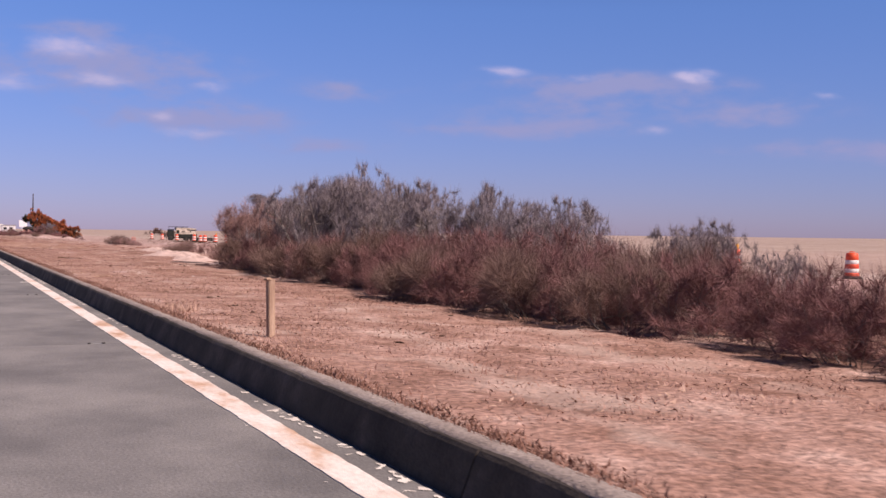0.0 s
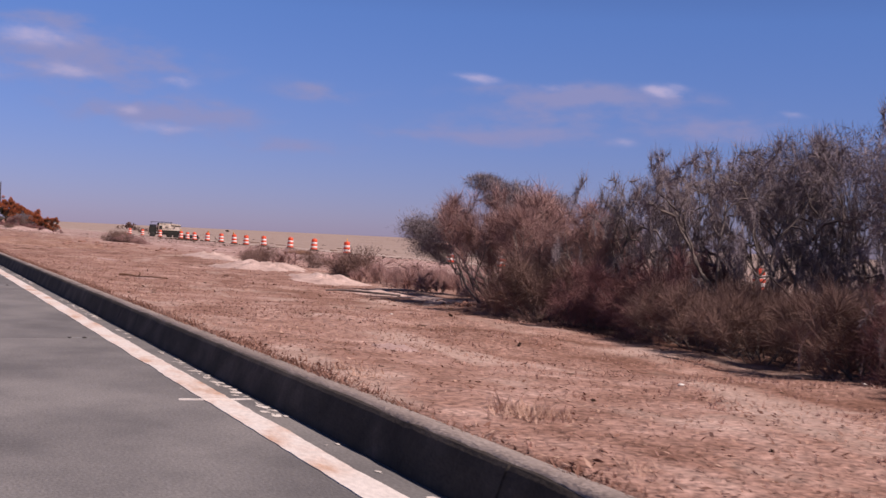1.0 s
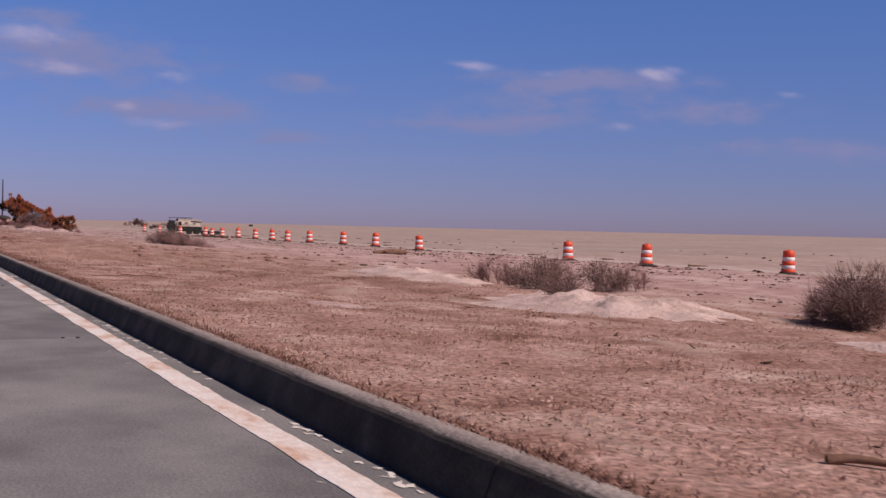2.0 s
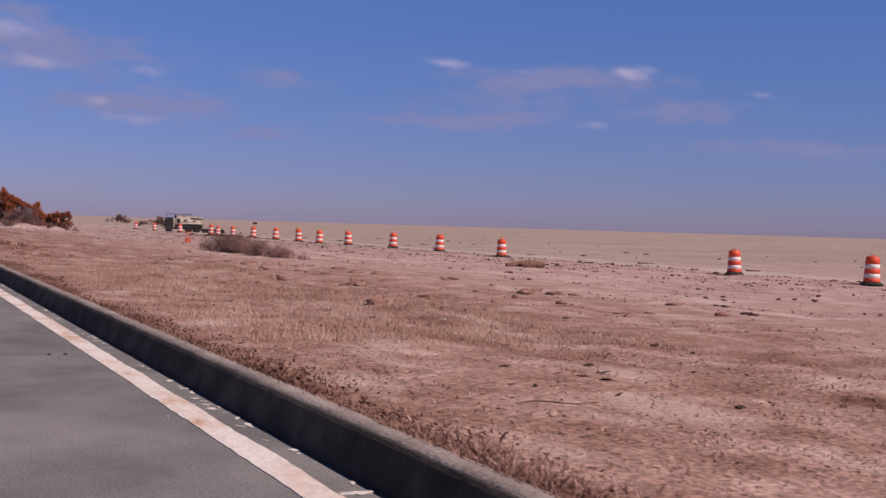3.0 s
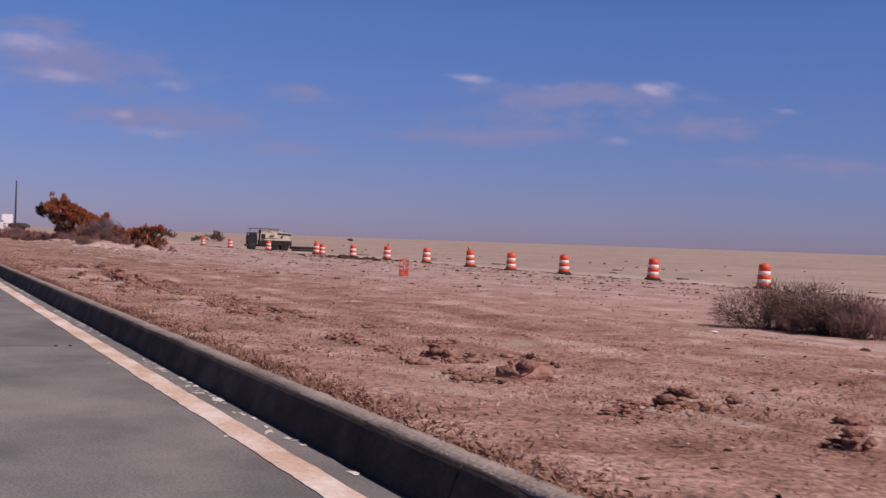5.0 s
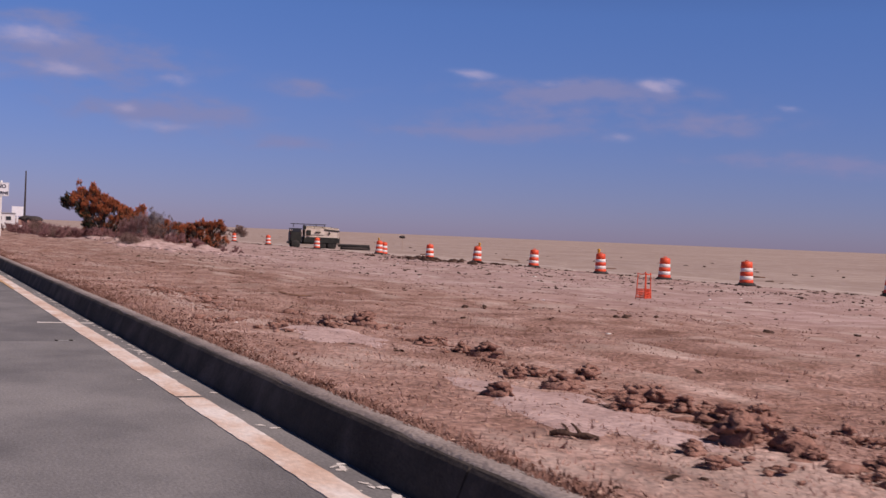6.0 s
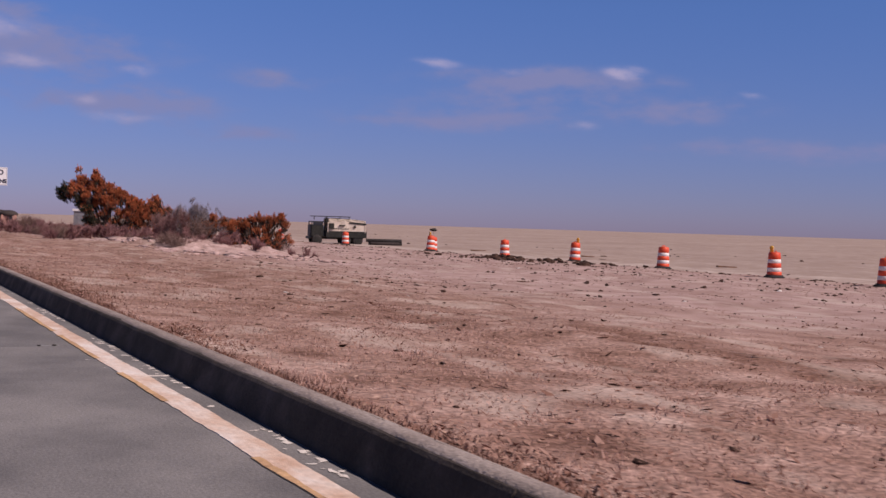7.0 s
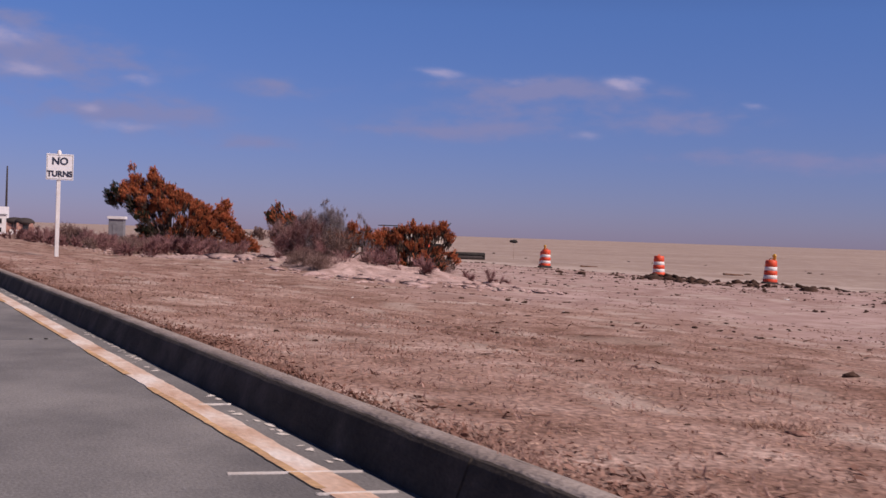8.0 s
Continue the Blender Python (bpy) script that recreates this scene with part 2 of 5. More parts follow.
# sunlit top of the kerb, painted pale over its darkened concrete
M_KERB_LIT = material("sunlit_concrete_grey", [(0.3, (0.24, 0.20, 0.185)), (0.5, (0.33, 0.275, 0.255)), (0.7, (0.42, 0.36, 0.335))], scale=2.4, detail=9, rough=0.95, bump=0.6, bump_scale=40, fine=(50, 0.7, 1.15), spec=0.1)
M_STRAW = material("dry_straw", [(0.3, (0.294, 0.176, 0.135)), (0.5, (0.452, 0.289, 0.226)), (0.72, (0.632, 0.450, 0.365))], scale=1.2, detail=6, rough=0.9, spec=0.1)
M_TURF = material("dull_tan_grass", [(0.3, (0.282, 0.163, 0.131)), (0.5, (0.424, 0.262, 0.219)), (0.72, (0.554, 0.374, 0.323))], scale=1.1, detail=7, rough=0.95, spec=0.05)
M_THATCH = material("brown_thatch", [(0.3, (0.128, 0.062, 0.047)), (0.5, (0.235, 0.126, 0.098)), (0.72, (0.350, 0.219, 0.180))], scale=1.0, detail=6, rough=0.95, spec=0.1)
M_CLOD = material("dark_clod", [(0.3, (0.028, 0.016, 0.013)), (0.55, (0.075, 0.044, 0.034)), (0.75, (0.16, 0.10, 0.08))], scale=5, detail=7, rough=1.0, bump=0.8, bump_scale=40, spec=0.1)
M_TURFCLOD = material("turf_clod", [(0.3, (0.205, 0.105, 0.085)), (0.55, (0.345, 0.190, 0.150)), (0.75, (0.45, 0.28, 0.23))], scale=9, detail=7, rough=1.0, bump=1.0, bump_scale=60, spec=0.05)
M_LITTER = material("white_litter", [(0.3, (0.6, 0.57, 0.54)), (0.7, (0.82, 0.8, 0.78))], scale=6, rough=0.6)
M_BARK = material("grey_bark", [(0.3, (0.083, 0.066, 0.063)), (0.6, (0.210, 0.174, 0.162))], scale=9, rough=0.95, bump=0.4, bump_scale=60)
M_BARK_DARK = material("dark_conifer_bark", [(0.3, (0.030, 0.020, 0.016)), (0.6, (0.085, 0.055, 0.042))], scale=9, rough=0.95, bump=0.4, bump_scale=60)
M_TWIG_GREY = material("grey_twig", [(0.3, (0.145, 0.121, 0.132)), (0.6, (0.290, 0.243, 0.258))], scale=2.0, rough=0.95, spec=0.1)
M_TWIG_RED = material("russet_twig", [(0.3, (0.155, 0.079, 0.078)), (0.6, (0.283, 0.146, 0.144))], scale=2.0, rough=0.95, spec=0.1)
M_TWIG_TAN = material("tan_twig", [(0.3, (0.232, 0.138, 0.127)), (0.6, (0.406, 0.253, 0.232))], scale=2.0, rough=0.95, spec=0.1)
M_TWIG_BROWN = material("brown_twig", [(0.3, (0.13, 0.080, 0.070)), (0.6, (0.25, 0.162, 0.140))], scale=2.0, rough=0.95, spec=0.1)
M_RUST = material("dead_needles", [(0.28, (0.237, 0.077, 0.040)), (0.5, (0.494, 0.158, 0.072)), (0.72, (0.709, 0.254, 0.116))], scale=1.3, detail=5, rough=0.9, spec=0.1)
# for the conifers' dark left lobe and the shade painted low in their crowns
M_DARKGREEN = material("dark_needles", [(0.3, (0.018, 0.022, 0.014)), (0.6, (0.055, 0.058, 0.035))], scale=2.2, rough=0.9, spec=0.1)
M_ORANGE = material("orange_plastic", [(0.3, (0.72, 0.070, 0.028)), (0.6, (0.86, 0.110, 0.042))], scale=3.5, rough=0.5, fine=(26, 0.82, 1.05), bump=0.05, by_object=0.25, spec=0.4)
M_WHITE_BAND = material("white_reflective_sheet", [(0.3, (0.72, 0.66, 0.62)), (0.6, (0.85, 0.82, 0.80))], scale=5, rough=0.45, fine=(40, 0.9, 1.04))
M_RUBBER = material("black_rubber", [(0.3, (0.018, 0.016, 0.016)), (0.7, (0.05, 0.045, 0.042))], scale=6, rough=0.9, bump=0.2)
M_AMBER = material("amber_lens", [(0.3, (0.75, 0.33, 0.03)), (0.7, (0.9, 0.5, 0.06))], scale=3, rough=0.25, spec=0.5)
M_WOOD = material("weathered_wood", [(0.3, (0.26, 0.16, 0.11)), (0.55, (0.44, 0.30, 0.22)), (0.75, (0.56, 0.41, 0.31))], scale=4, detail=8, rough=0.9, stretch=(6, 6, 0.6), bump=0.4, bump_scale=30, fine=(40, 0.85, 1.1))
M_DRIFT = material("dark_driftwood", [(0.3, (0.08, 0.042, 0.03)), (0.6, (0.20, 0.11, 0.075))], scale=5, detail=7, rough=0.95, bump=0.5, bump_scale=30)
M_SIGN = material("white_sign_sheet", [(0.3, (0.74, 0.74, 0.76)), (0.7, (0.86, 0.86, 0.88))], scale=2, rough=0.45, fine=(18, 0.93, 1.03))
M_BLACK = material("black_lettering", [(0.3, (0.02, 0.025, 0.05)), (0.7, (0.045, 0.05, 0.085))], scale=5, rough=0.6)
M_POST = material("white_painted_post", [(0.3, (0.66, 0.63, 0.6)), (0.6, (0.82, 0.80, 0.79))], scale=3, rough=0.6, fine=(20, 0.88, 1.04))
M_STEEL = material("galvanised_steel", [(0.3, (0.35, 0.35, 0.36)), (0.7, (0.55, 0.55, 0.56))], scale=8, rough=0.45, metal=0.8)
M_POLE = material("dark_pole_timber", [(0.3, (0.03, 0.024, 0.024)), (0.7, (0.075, 0.06, 0.055))], scale=4, rough=0.95, stretch=(4, 4, 0.4), bump=0.3)
M_TRUCK_DARK = material("dark_green_paint", [(0.3, (0.014, 0.014, 0.012)), (0.7, (0.034, 0.034, 0.029))], scale=3, rough=0.6, fine=(14, 0.8, 1.1))
M_TRUCK_PALE = material("sun_bleached_canvas", [(0.3, (0.50, 0.41, 0.34)), (0.6, (0.68, 0.58, 0.49))], scale=2.5, rough=0.9, bump=0.5, bump_scale=10)
M_GLASS = material("dark_window_glass", [(0.3, (0.015, 0.018, 0.022)), (0.7, (0.03, 0.034, 0.04))], scale=2, rough=0.12, spec=0.6)
M_WHITEWALL = material("white_painted_wall", [(0.3, (0.66, 0.64, 0.63)), (0.7, (0.8, 0.79, 0.78))], scale=1.2, rough=0.8, fine=(9, 0.92, 1.03), bump=0.1)
M_GREYBOX = material("grey_panel", [(0.3, (0.30, 0.30, 0.31)), (0.7, (0.42, 0.42, 0.42))], scale=2, rough=0.7, fine=(12, 0.9, 1.05))
M_STEELGREY = material("weathered_grey_boards", [(0.3, (0.15, 0.15, 0.165)), (0.7, (0.24, 0.24, 0.255))], scale=2, rough=0.8, fine=(12, 0.85, 1.08))
M_BRICKRED = material("reddish_boards", [(0.3, (0.42, 0.22, 0.17)), (0.7, (0.56, 0.33, 0.26))], scale=2, rough=0.85, bump=0.2)


# ---- building helpers ----
def mesh_from(name, verts, faces, mat=None, smooth=False):
    me = bpy.data.meshes.new(name)
    me.from_pydata([tuple(map(float, v)) for v in verts], [], [tuple(map(int, f)) for f in faces])
    if mat:
        me.materials.append(mat)
    if smooth:
        me.polygons.foreach_set("use_smooth", [True] * len(me.polygons))
    me.update()
    return me


def tri_mesh(name, verts, tris, mat):
    """A quick mesh of triangles from arrays."""
    me = bpy.data.meshes.new(name)
    verts, tris = np.asarray(verts, np.float32), np.asarray(tris, np.int32)
    me.vertices.add(len(verts))
    me.vertices.foreach_set("co", verts.ravel())
    me.loops.add(len(tris) * 3)
    me.loops.foreach_set("vertex_index", tris.ravel())
    me.polygons.add(len(tris))
    me.polygons.foreach_set("loop_start", np.arange(0, len(tris) * 3, 3, dtype=np.int32))
    me.materials.append(mat)
    me.update(calc_edges=True)
    return me


def thing(name, place, label, category, group="", kind="", rz=0.0):
    ob = new(name)
    ob.empty_display_size = 0.2
    ob.matrix_world = pose(*place, 0, 0, rz)
    return tagged(ob, label, category, group, kind)


def part_mesh(name, me, parent, label=""):
    ob = new(name, me)
    ob.parent = parent
    if label:
        ob["label"] = label
    return ob


def part(name, bm, mat, parent, label="", smooth=False):
    me = bpy.data.meshes.new(name)
    bm.to_mesh(me)
    bm.free()
    me.materials.append(mat)
    if smooth:
        me.polygons.foreach_set("use_smooth", [True] * len(me.polygons))
    return part_mesh(name, me, parent, label)


def box(bm, c, s, rz=0.0, bevel=0.0, rx=0.0, ry=0.0):
    got = bmesh.ops.create_cube(bm, size=1.0)
    vs = got["verts"]
    bmesh.ops.transform(bm, matrix=pose(*c, rx, ry, rz) @ Matrix.Diagonal((*s, 1)), verts=vs)
    if bevel:
        es = {e for v in vs for e in v.link_edges}
        bmesh.ops.bevel(bm, geom=list(es), offset=bevel, segments=2, affect="EDGES")
    return bm


def lathe(bm, profile, seg=20):
    """A turned shape from (radius, height) rows, closed at both ends."""
    rings = [[bm.verts.new((r * math.cos(2 * math.pi * k / seg), r * math.sin(2 * math.pi * k / seg), z)) for k in range(seg)] for r, z in profile]
    for a, b in zip(rings, rings[1:]):
        for k in range(seg):
            bm.faces.new((a[k], a[(k + 1) % seg], b[(k + 1) % seg], b[k]))
    bm.faces.new(rings[0][::-1])
    bm.faces.new(rings[-1])
    return bm


def tube_arrays(points, radii, sides=4):
    """Verts and triangles of a tapering tube along points."""
    points = np.asarray(points, float)
    n = len(points)
    way = np.gradient(points, axis=0)
    way /= np.linalg.norm(way, axis=1)[:, None] + 1e-9
    ref = np.where(np.abs(way[:, 2:3]) > 0.9, [[1.0, 0, 0]], [[0, 0, 1.0]])
    u = np.cross(way, ref)
    u /= np.linalg.norm(u, axis=1)[:, None] + 1e-9
    v = np.cross(way, u)
    ang = np.arange(sides) * 2 * np.pi / sides
    ring = points[:, None] + np.asarray(radii)[:, None, None] * (np.cos(ang)[None, :, None] * u[:, None] + np.sin(ang)[None, :, None] * v[:, None])
    tris = []
    for i in range(n - 1):
        for k in range(sides):
            a, b = i * sides + k, i * sides + (k + 1) % sides
            tris += [(a, b, b + sides), (a, b + sides, a + sides)]
    return ring.reshape(-1, 3), np.array(tris)


def join_arrays(items):
    verts, tris, base = [], [], 0
    for v, t in items:
        verts.append(v)
        tris.append(np.asarray(t) + base)
        base += len(v)
    return np.concatenate(verts), np.concatenate(tris)


def slivers(base, tip, width):
    """Fine twigs too thin to show a second side, one for each row."""
    n = len(base)
    side = np.cross(tip - base, np.random.default_rng(n).normal(0, 1, (n, 3)))
    side *= (np.asarray(width) * 1.2)[:, None] / (np.linalg.norm(side, axis=1)[:, None] + 1e-9)
    return np.stack([base - side, base + side, tip], 1).reshape(-1, 3), np.arange(3 * n).reshape(-1, 3)


def spikes(base, tip, width):
    """Slender three-sided twigs, one for each row."""
    base, tip = np.asarray(base, float), np.asarray(tip, float)
    n = len(base)
    way = tip - base
    way /= np.linalg.norm(way, axis=1)[:, None] + 1e-9
    ref = np.where(np.abs(way[:, 2:3]) > 0.9, [[1.0, 0, 0]], [[0, 0, 1.0]])
    u = np.cross(way, ref)
    u /= np.linalg.norm(u, axis=1)[:, None] + 1e-9
    v = np.cross(way, u)
    w = np.asarray(width)[:, None]
    corners = [base + w * (math.cos(a) * u + math.sin(a) * v) for a in (0.0, 2.094, 4.189)]
    verts = np.stack(corners + [tip], 1).reshape(-1, 3)
    i = np.arange(n)[:, None] * 4
    tris = np.concatenate([i + [0, 1, 3], i + [1, 2, 3], i + [2, 0, 3]], 0)
    return verts, tris


# ---- ground ----
def smooth_step(a, b, x):
    t = min(1.0, max(0.0, (x - a) / (b - a)))
    return t * t * (3 - 2 * t)


MOUNDS = [(9.8, 146.5, 0.42, 3.2, 4.5), (11.5, 160.0, 0.35, 4.0, 9.0), (6.2, 39.5, 0.07, 1.3, 2.6), (6.8, 47.0, 0.10, 1.3, 3.5), (9.7, 82.0, -0.09, 2.0, 7.0)]


def ground_z(x, y):
    """The height of the verge and the beach."""
    if x <= 29:
        z = 0.162 - 0.029 * max(0.0, x - 0.3)
    elif x <= 36:
        z = -0.676 - 0.10 * smooth_step(30.5, 34, x)
    else:
        z = -0.776 + 1.20 * smooth_step(36, 300, x) + 0.25 * smooth_step(300, 1500, x)
    z -= 0.22 * smooth_step(92, 120, y) * math.exp(-((x - 13) / 8) ** 2)
    for mx, my, h, sx, sy in MOUNDS:
        z += h * math.exp(-((x - mx) / sx) ** 2 - ((y - my) / sy) ** 2)
    near = smooth_step(0.3, 3.0, x) * (1 - smooth_step(28, 60, x))
    z += near * (0.07 * noise.noise((x * 0.35, y * 0.3, 0)) + 0.042 * noise.noise((x * 1.3, y * 1.1, 5)) + 0.020 * noise.noise((x * 4, y * 3.5, 9)))
    z += 0.010 * noise.noise((x * 5, y * 4, 3)) * (x < 30)
    if 2 < x < 6.5:
        drift = x + 0.5 * noise.noise((0, y * 0.12, 8))
        z -= 0.035 * (math.exp(-((drift - 3.2) / 0.22) ** 2) + math.exp(-((drift - 4.7) / 0.26) ** 2)) * smooth_step(34, 44, y)
    if 28.5 < x < 32.5:
        z += 0.05 * math.exp(-((x - 30.2) / 0.9) ** 2) * (1 + noise.noise((x, y * 0.7, 2)))
    return z


def build_ground():
    xs = [-3000, -800, -200, -60, -20, -9.0, -8.3, 0.02, 0.200] + list(np.arange(0.205, 3, 0.16)) + list(np.arange(3, 7, 0.2)) + list(np.arange(7, 14, 0.4)) + list(np.arange(14, 34, 0.7)) + [36, 40, 46, 55, 70, 90, 115, 145, 180, 220, 260, 300, 420, 700, 1200, 3000]
    ys = [-3000, -1000, -300, -100, -40, -20] + list(np.arange(-10, 170, 0.42)) + list(np.arange(170, 240, 2.0)) + [245, 255, 270, 300, 350, 430, 550, 800, 1400, 3500]
    verts, faces = [], []
    for x in xs:
        for y in ys:
            verts.append((x, y, ground_z(x, y) if x >= 0.203 else (-0.09 if x > -8.5 else -0.02)))
    ny = len(ys)
    for i in range(len(xs) - 1):
        for j in range(ny - 1):
            a = i * ny + j
            faces.append((a, a + ny, a + ny + 1, a + 1))
    me = mesh_from("ground", verts, faces, M_GROUND, smooth=True)
    tagged(new("ground", me), "dry trampled turf and pale beach sand running to the horizon", "ground", kind="structure")


build_ground()

# ---- road, kerb, edge line ----
SLAB, FIRST = 7.227, 9.482 - 7.227 * 5
road = thing("road", (0, 0, 0), "grey weathered asphalt road laid in long bays", "road", kind="structure")
bed = bmesh.new()
box(bed, (-4.09, 110, -0.065), (8.33, 320, 0.03))
part("bed", bed, M_BED, road)
kerb = thing("kerb", (0, 0, 0), "tall old concrete kerb with a rounded arris", "kerb", kind="structure")


def slab_mesh(name, x0, x1):
    bm = bmesh.new()
    box(bm, ((x0 + x1) / 2, 0, -0.025), (x1 - x0, SLAB - 0.004, 0.05), bevel=0.0015)
    me = bpy.data.meshes.new(name)
    bm.to_mesh(me)
    bm.free()
    return me


def kerb_mesh(rng):
    """One cast length: battered face, rounded front arris, a few chips knocked out of it."""
    prof = [(0.030, -0.08), (0.030, 0.0), (0.052, 0.06), (0.076, 0.125), (0.088, 0.155), (0.100, 0.170), (0.120, 0.175), (0.160, 0.176), (0.215, 0.174), (0.217, -0.08)]
    ys = np.linspace(-SLAB / 2 + 0.006, SLAB / 2 - 0.006, 49)
    chips = [(rng.uniform(-3.4, 3.4), rng.uniform(0.02, 0.08), rng.uniform(0.003, 0.009)) for _ in range(9)]
    verts, faces = [], []
    for y in ys:
        bite = sum(d * math.exp(-((y - c) / w) ** 2) for c, w, d in chips) + 0.004 * noise.noise((y * 2.5, 1, 7))
        for k, (x, z) in enumerate(prof):
            edge = 1.0 if 3 <= k <= 6 else (0.4 if k in (2, 7) else 0.0)
            verts.append((x + bite * edge * 0.8, y, z - bite * edge))
    n = len(prof)
    for i in range(len(ys) - 1):
        for k in range(n - 1):
            a = i * n + k
            faces.append((a, a + 1, a + n + 1, a + n))
    faces += [tuple(range(n)), tuple(range((len(ys) - 1) * n, len(ys) * n))[::-1]]
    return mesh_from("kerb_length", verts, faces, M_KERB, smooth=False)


rng = random.Random(5)
lanes = [slab_mesh("bay", -4.0, 0.028), slab_mesh("bay", -8.25, -4.014)]
kerb_me = [kerb_mesh(rng) for _ in range(4)]
for me in lanes:
    me.materials.append(M_ROAD)
for k in range(-1, 36):
    y = FIRST + SLAB * k + SLAB / 2
    for me in lanes:
        ob = part_mesh("bay", me, road)
        ob.location.y = y
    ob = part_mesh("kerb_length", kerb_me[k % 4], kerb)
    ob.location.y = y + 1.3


def ragged_strip(name, x0, x1, y0, y1, mat, label, wear, seed, z=0.004, step=0.06, gap=0.62, pace=5.0):
    """A painted line with worn, uneven edges and gaps."""
    verts, faces = [], []
    ys = np.arange(y0, y1, step)
    for y in ys:
        a = x0 + wear * (noise.noise((y * 1.7, seed, 0)) + 0.6 * noise.noise((y * 9, seed, 4)))
        b = x1 + wear * (noise.noise((y * 1.5, seed + 20, 0)) + 0.7 * noise.noise((y * 8, seed, 9)))
        verts += [(a, y, 0.0), (a, y, z), (b, y, z), (b, y, 0.0)]
    for i in range(len(ys) - 1):
        if noise.noise((ys[i] * pace, seed + 50, 1)) > gap:
            continue
        for k in range(3):
            p = i * 4 + k
            faces.append((p, p + 1, p + 5, p + 4))
    me = mesh_from(name, verts, faces, mat)
    return tagged(new(name, me), label, "road marking", kind="structure")


ragged_strip("edge_line", -0.262, -0.118, -8, 62, M_LINE, "worn white edge line with rusty stains", 0.013, 3)
ragged_strip("edge_line", -0.262, -0.118, 62, 225, M_LINE_OLD, "older edge line stained peach and rust", 0.013, 3)
ragged_strip("yellow_line", -0.274, -0.236, 103, 225, M_YELLOW, "faded yellow paint showing beside the edge line", 0.014, 11, z=0.0065, gap=0.12, pace=0.5)



def lit_kerb_top():
    """A pale strip laid on the kerb's top for its sunlit concrete, thinner towards the road."""
    verts, faces = [], []
    ys = np.arange(-6, 175, 0.09)
    for y in ys:
        a = 0.108 + 0.014 * noise.noise((y * 1.3, 2, 0)) + 0.012 * noise.noise((y * 7, 2, 3))
        a = max(a, 0.103)
        verts += [(a, y, 0.160), (a + 0.006, y, 0.1765), (0.185, y, 0.180 + 0.003 * noise.noise((y * 5, 0, 0))), (0.245, y, 0.168)]
    for i in range(len(ys) - 1):
        for k in range(3):
            p = i * 4 + k
            faces.append((p, p + 4, p + 5, p + 1)[::-1])
    tagged(new("lit_kerb_top", mesh_from("lit_kerb_top", verts, faces, M_KERB_LIT, smooth=True)), "pale grey strip painting in the kerb's sunlit concrete top", "sand", kind="structure")


lit_kerb_top()


def paint_streak(x0, x1, y0, y1, seed):
    """A thin white scrape across the gutter, broken and uneven."""
    verts, faces = [], []
    steps = max(6, int((x1 - x0) / 0.02))
    for k in range(steps + 1):
        f = k / steps
        half = 0.004 + 0.005 * abs(noise.noise((f * 7, seed, 2)))
        x, y = x0 + (x1 - x0) * f, y0 + (y1 - y0) * f + 0.008 * noise.noise((f * 5, seed, 6))
        verts += [(x, y - half, 0.0), (x, y - half, 0.0075), (x, y + half, 0.0075), (x, y + half, 0.0)]
    for k in range(steps):
        faces += [(k * 4 + q, k * 4 + q + 1, k * 4 + q + 5, k * 4 + q + 4)[::-1] for q in range(3)]
    tagged(new("paint_streak", mesh_from("paint_streak", verts, faces, M_CHIP)), "thin white scrape running across the gutter", "road marking", kind="structure")


for k, row in enumerate(((-0.39, -0.02, 20.67, 20.63), (-0.12, 0.005, 48.26, 48.25), (-0.10, 0.01, 64.94, 64.93), (-0.49, -0.005, 97.87, 97.80), (-0.14, 0.01, 108.83, 108.80), (-0.49, -0.005, 119.96, 119.85), (-0.30, -0.02, 119.55, 119.50), (-0.16, 0.0, 121.6, 121.58))):
    paint_streak(*row, k)


def paint_chips():
    r = np.random.default_rng(4)
    verts, tris = [], []
    n = 2600
    for _ in range(n):
        y = r.uniform(-2, 170)
        if noise.noise((y * 0.35, 3, 3)) < 0.0 and r.random() < 0.88:
            continue
        x = -abs(r.normal(0.012, 0.03)) - 0.004 if r.random() < 0.8 else r.uniform(-0.34, -0.02)
        a, b = (r.uniform(0.008, 0.034), r.uniform(0.010, 0.05)) if x > -0.07 else (r.uniform(0.004, 0.03), r.uniform(0.005, 0.016))
        k = len(verts)
        m = 9
        skew = r.normal(0, 0.6)
        for q in range(m):
            t = 2 * math.pi * q / m
            f = r.uniform(0.35, 1.25)
            verts.append((min(x + a * math.cos(t) * f, 0.012), y + (b * math.sin(t) + skew * a * math.cos(t)) * f, 0.0032))
        verts.append((x, y, 0.0042))
        tris += [(k + q, k + (q + 1) % m, k + m) for q in range(m)]
    tagged(new("paint_chips", tri_mesh("paint_chips", verts, tris, M_CHIP)), "flakes of old white paint along the foot of the kerb", "paint flakes", kind="stuff")


paint_chips()


def joint_mark():
    """Two dark lumps of sealant with a pale smear between them, at each bay joint."""
    ob = thing("sealant_patch", (0, 0, 0), "two dark sealant lumps beside the edge line", "sealant", group="sealant patches along the road")
    for x, s in ((-0.41, 0.018), (-0.52, 0.015)):
        bm = bmesh.new()
        bmesh.ops.create_icosphere(bm, subdivisions=2, radius=s)
        for v in bm.verts:
            v.co *= 1 + 0.35 * noise.noise(v.co * 40)
            v.co.z *= 0.3
            v.co += Vector((x, 0, 0.006))
        part("lump", bm, M_RUBBER, ob)
    bm = bmesh.new()
    box(bm, (-0.44, 0.0, 0.002), (0.13, 0.010, 0.004), bevel=0.001)
    part("smear", bm, M_GREYBOX, ob, "pale smear across the joint")
    return ob


first = joint_mark()
first.matrix_world = pose(0, FIRST + SLAB * 5, 0)
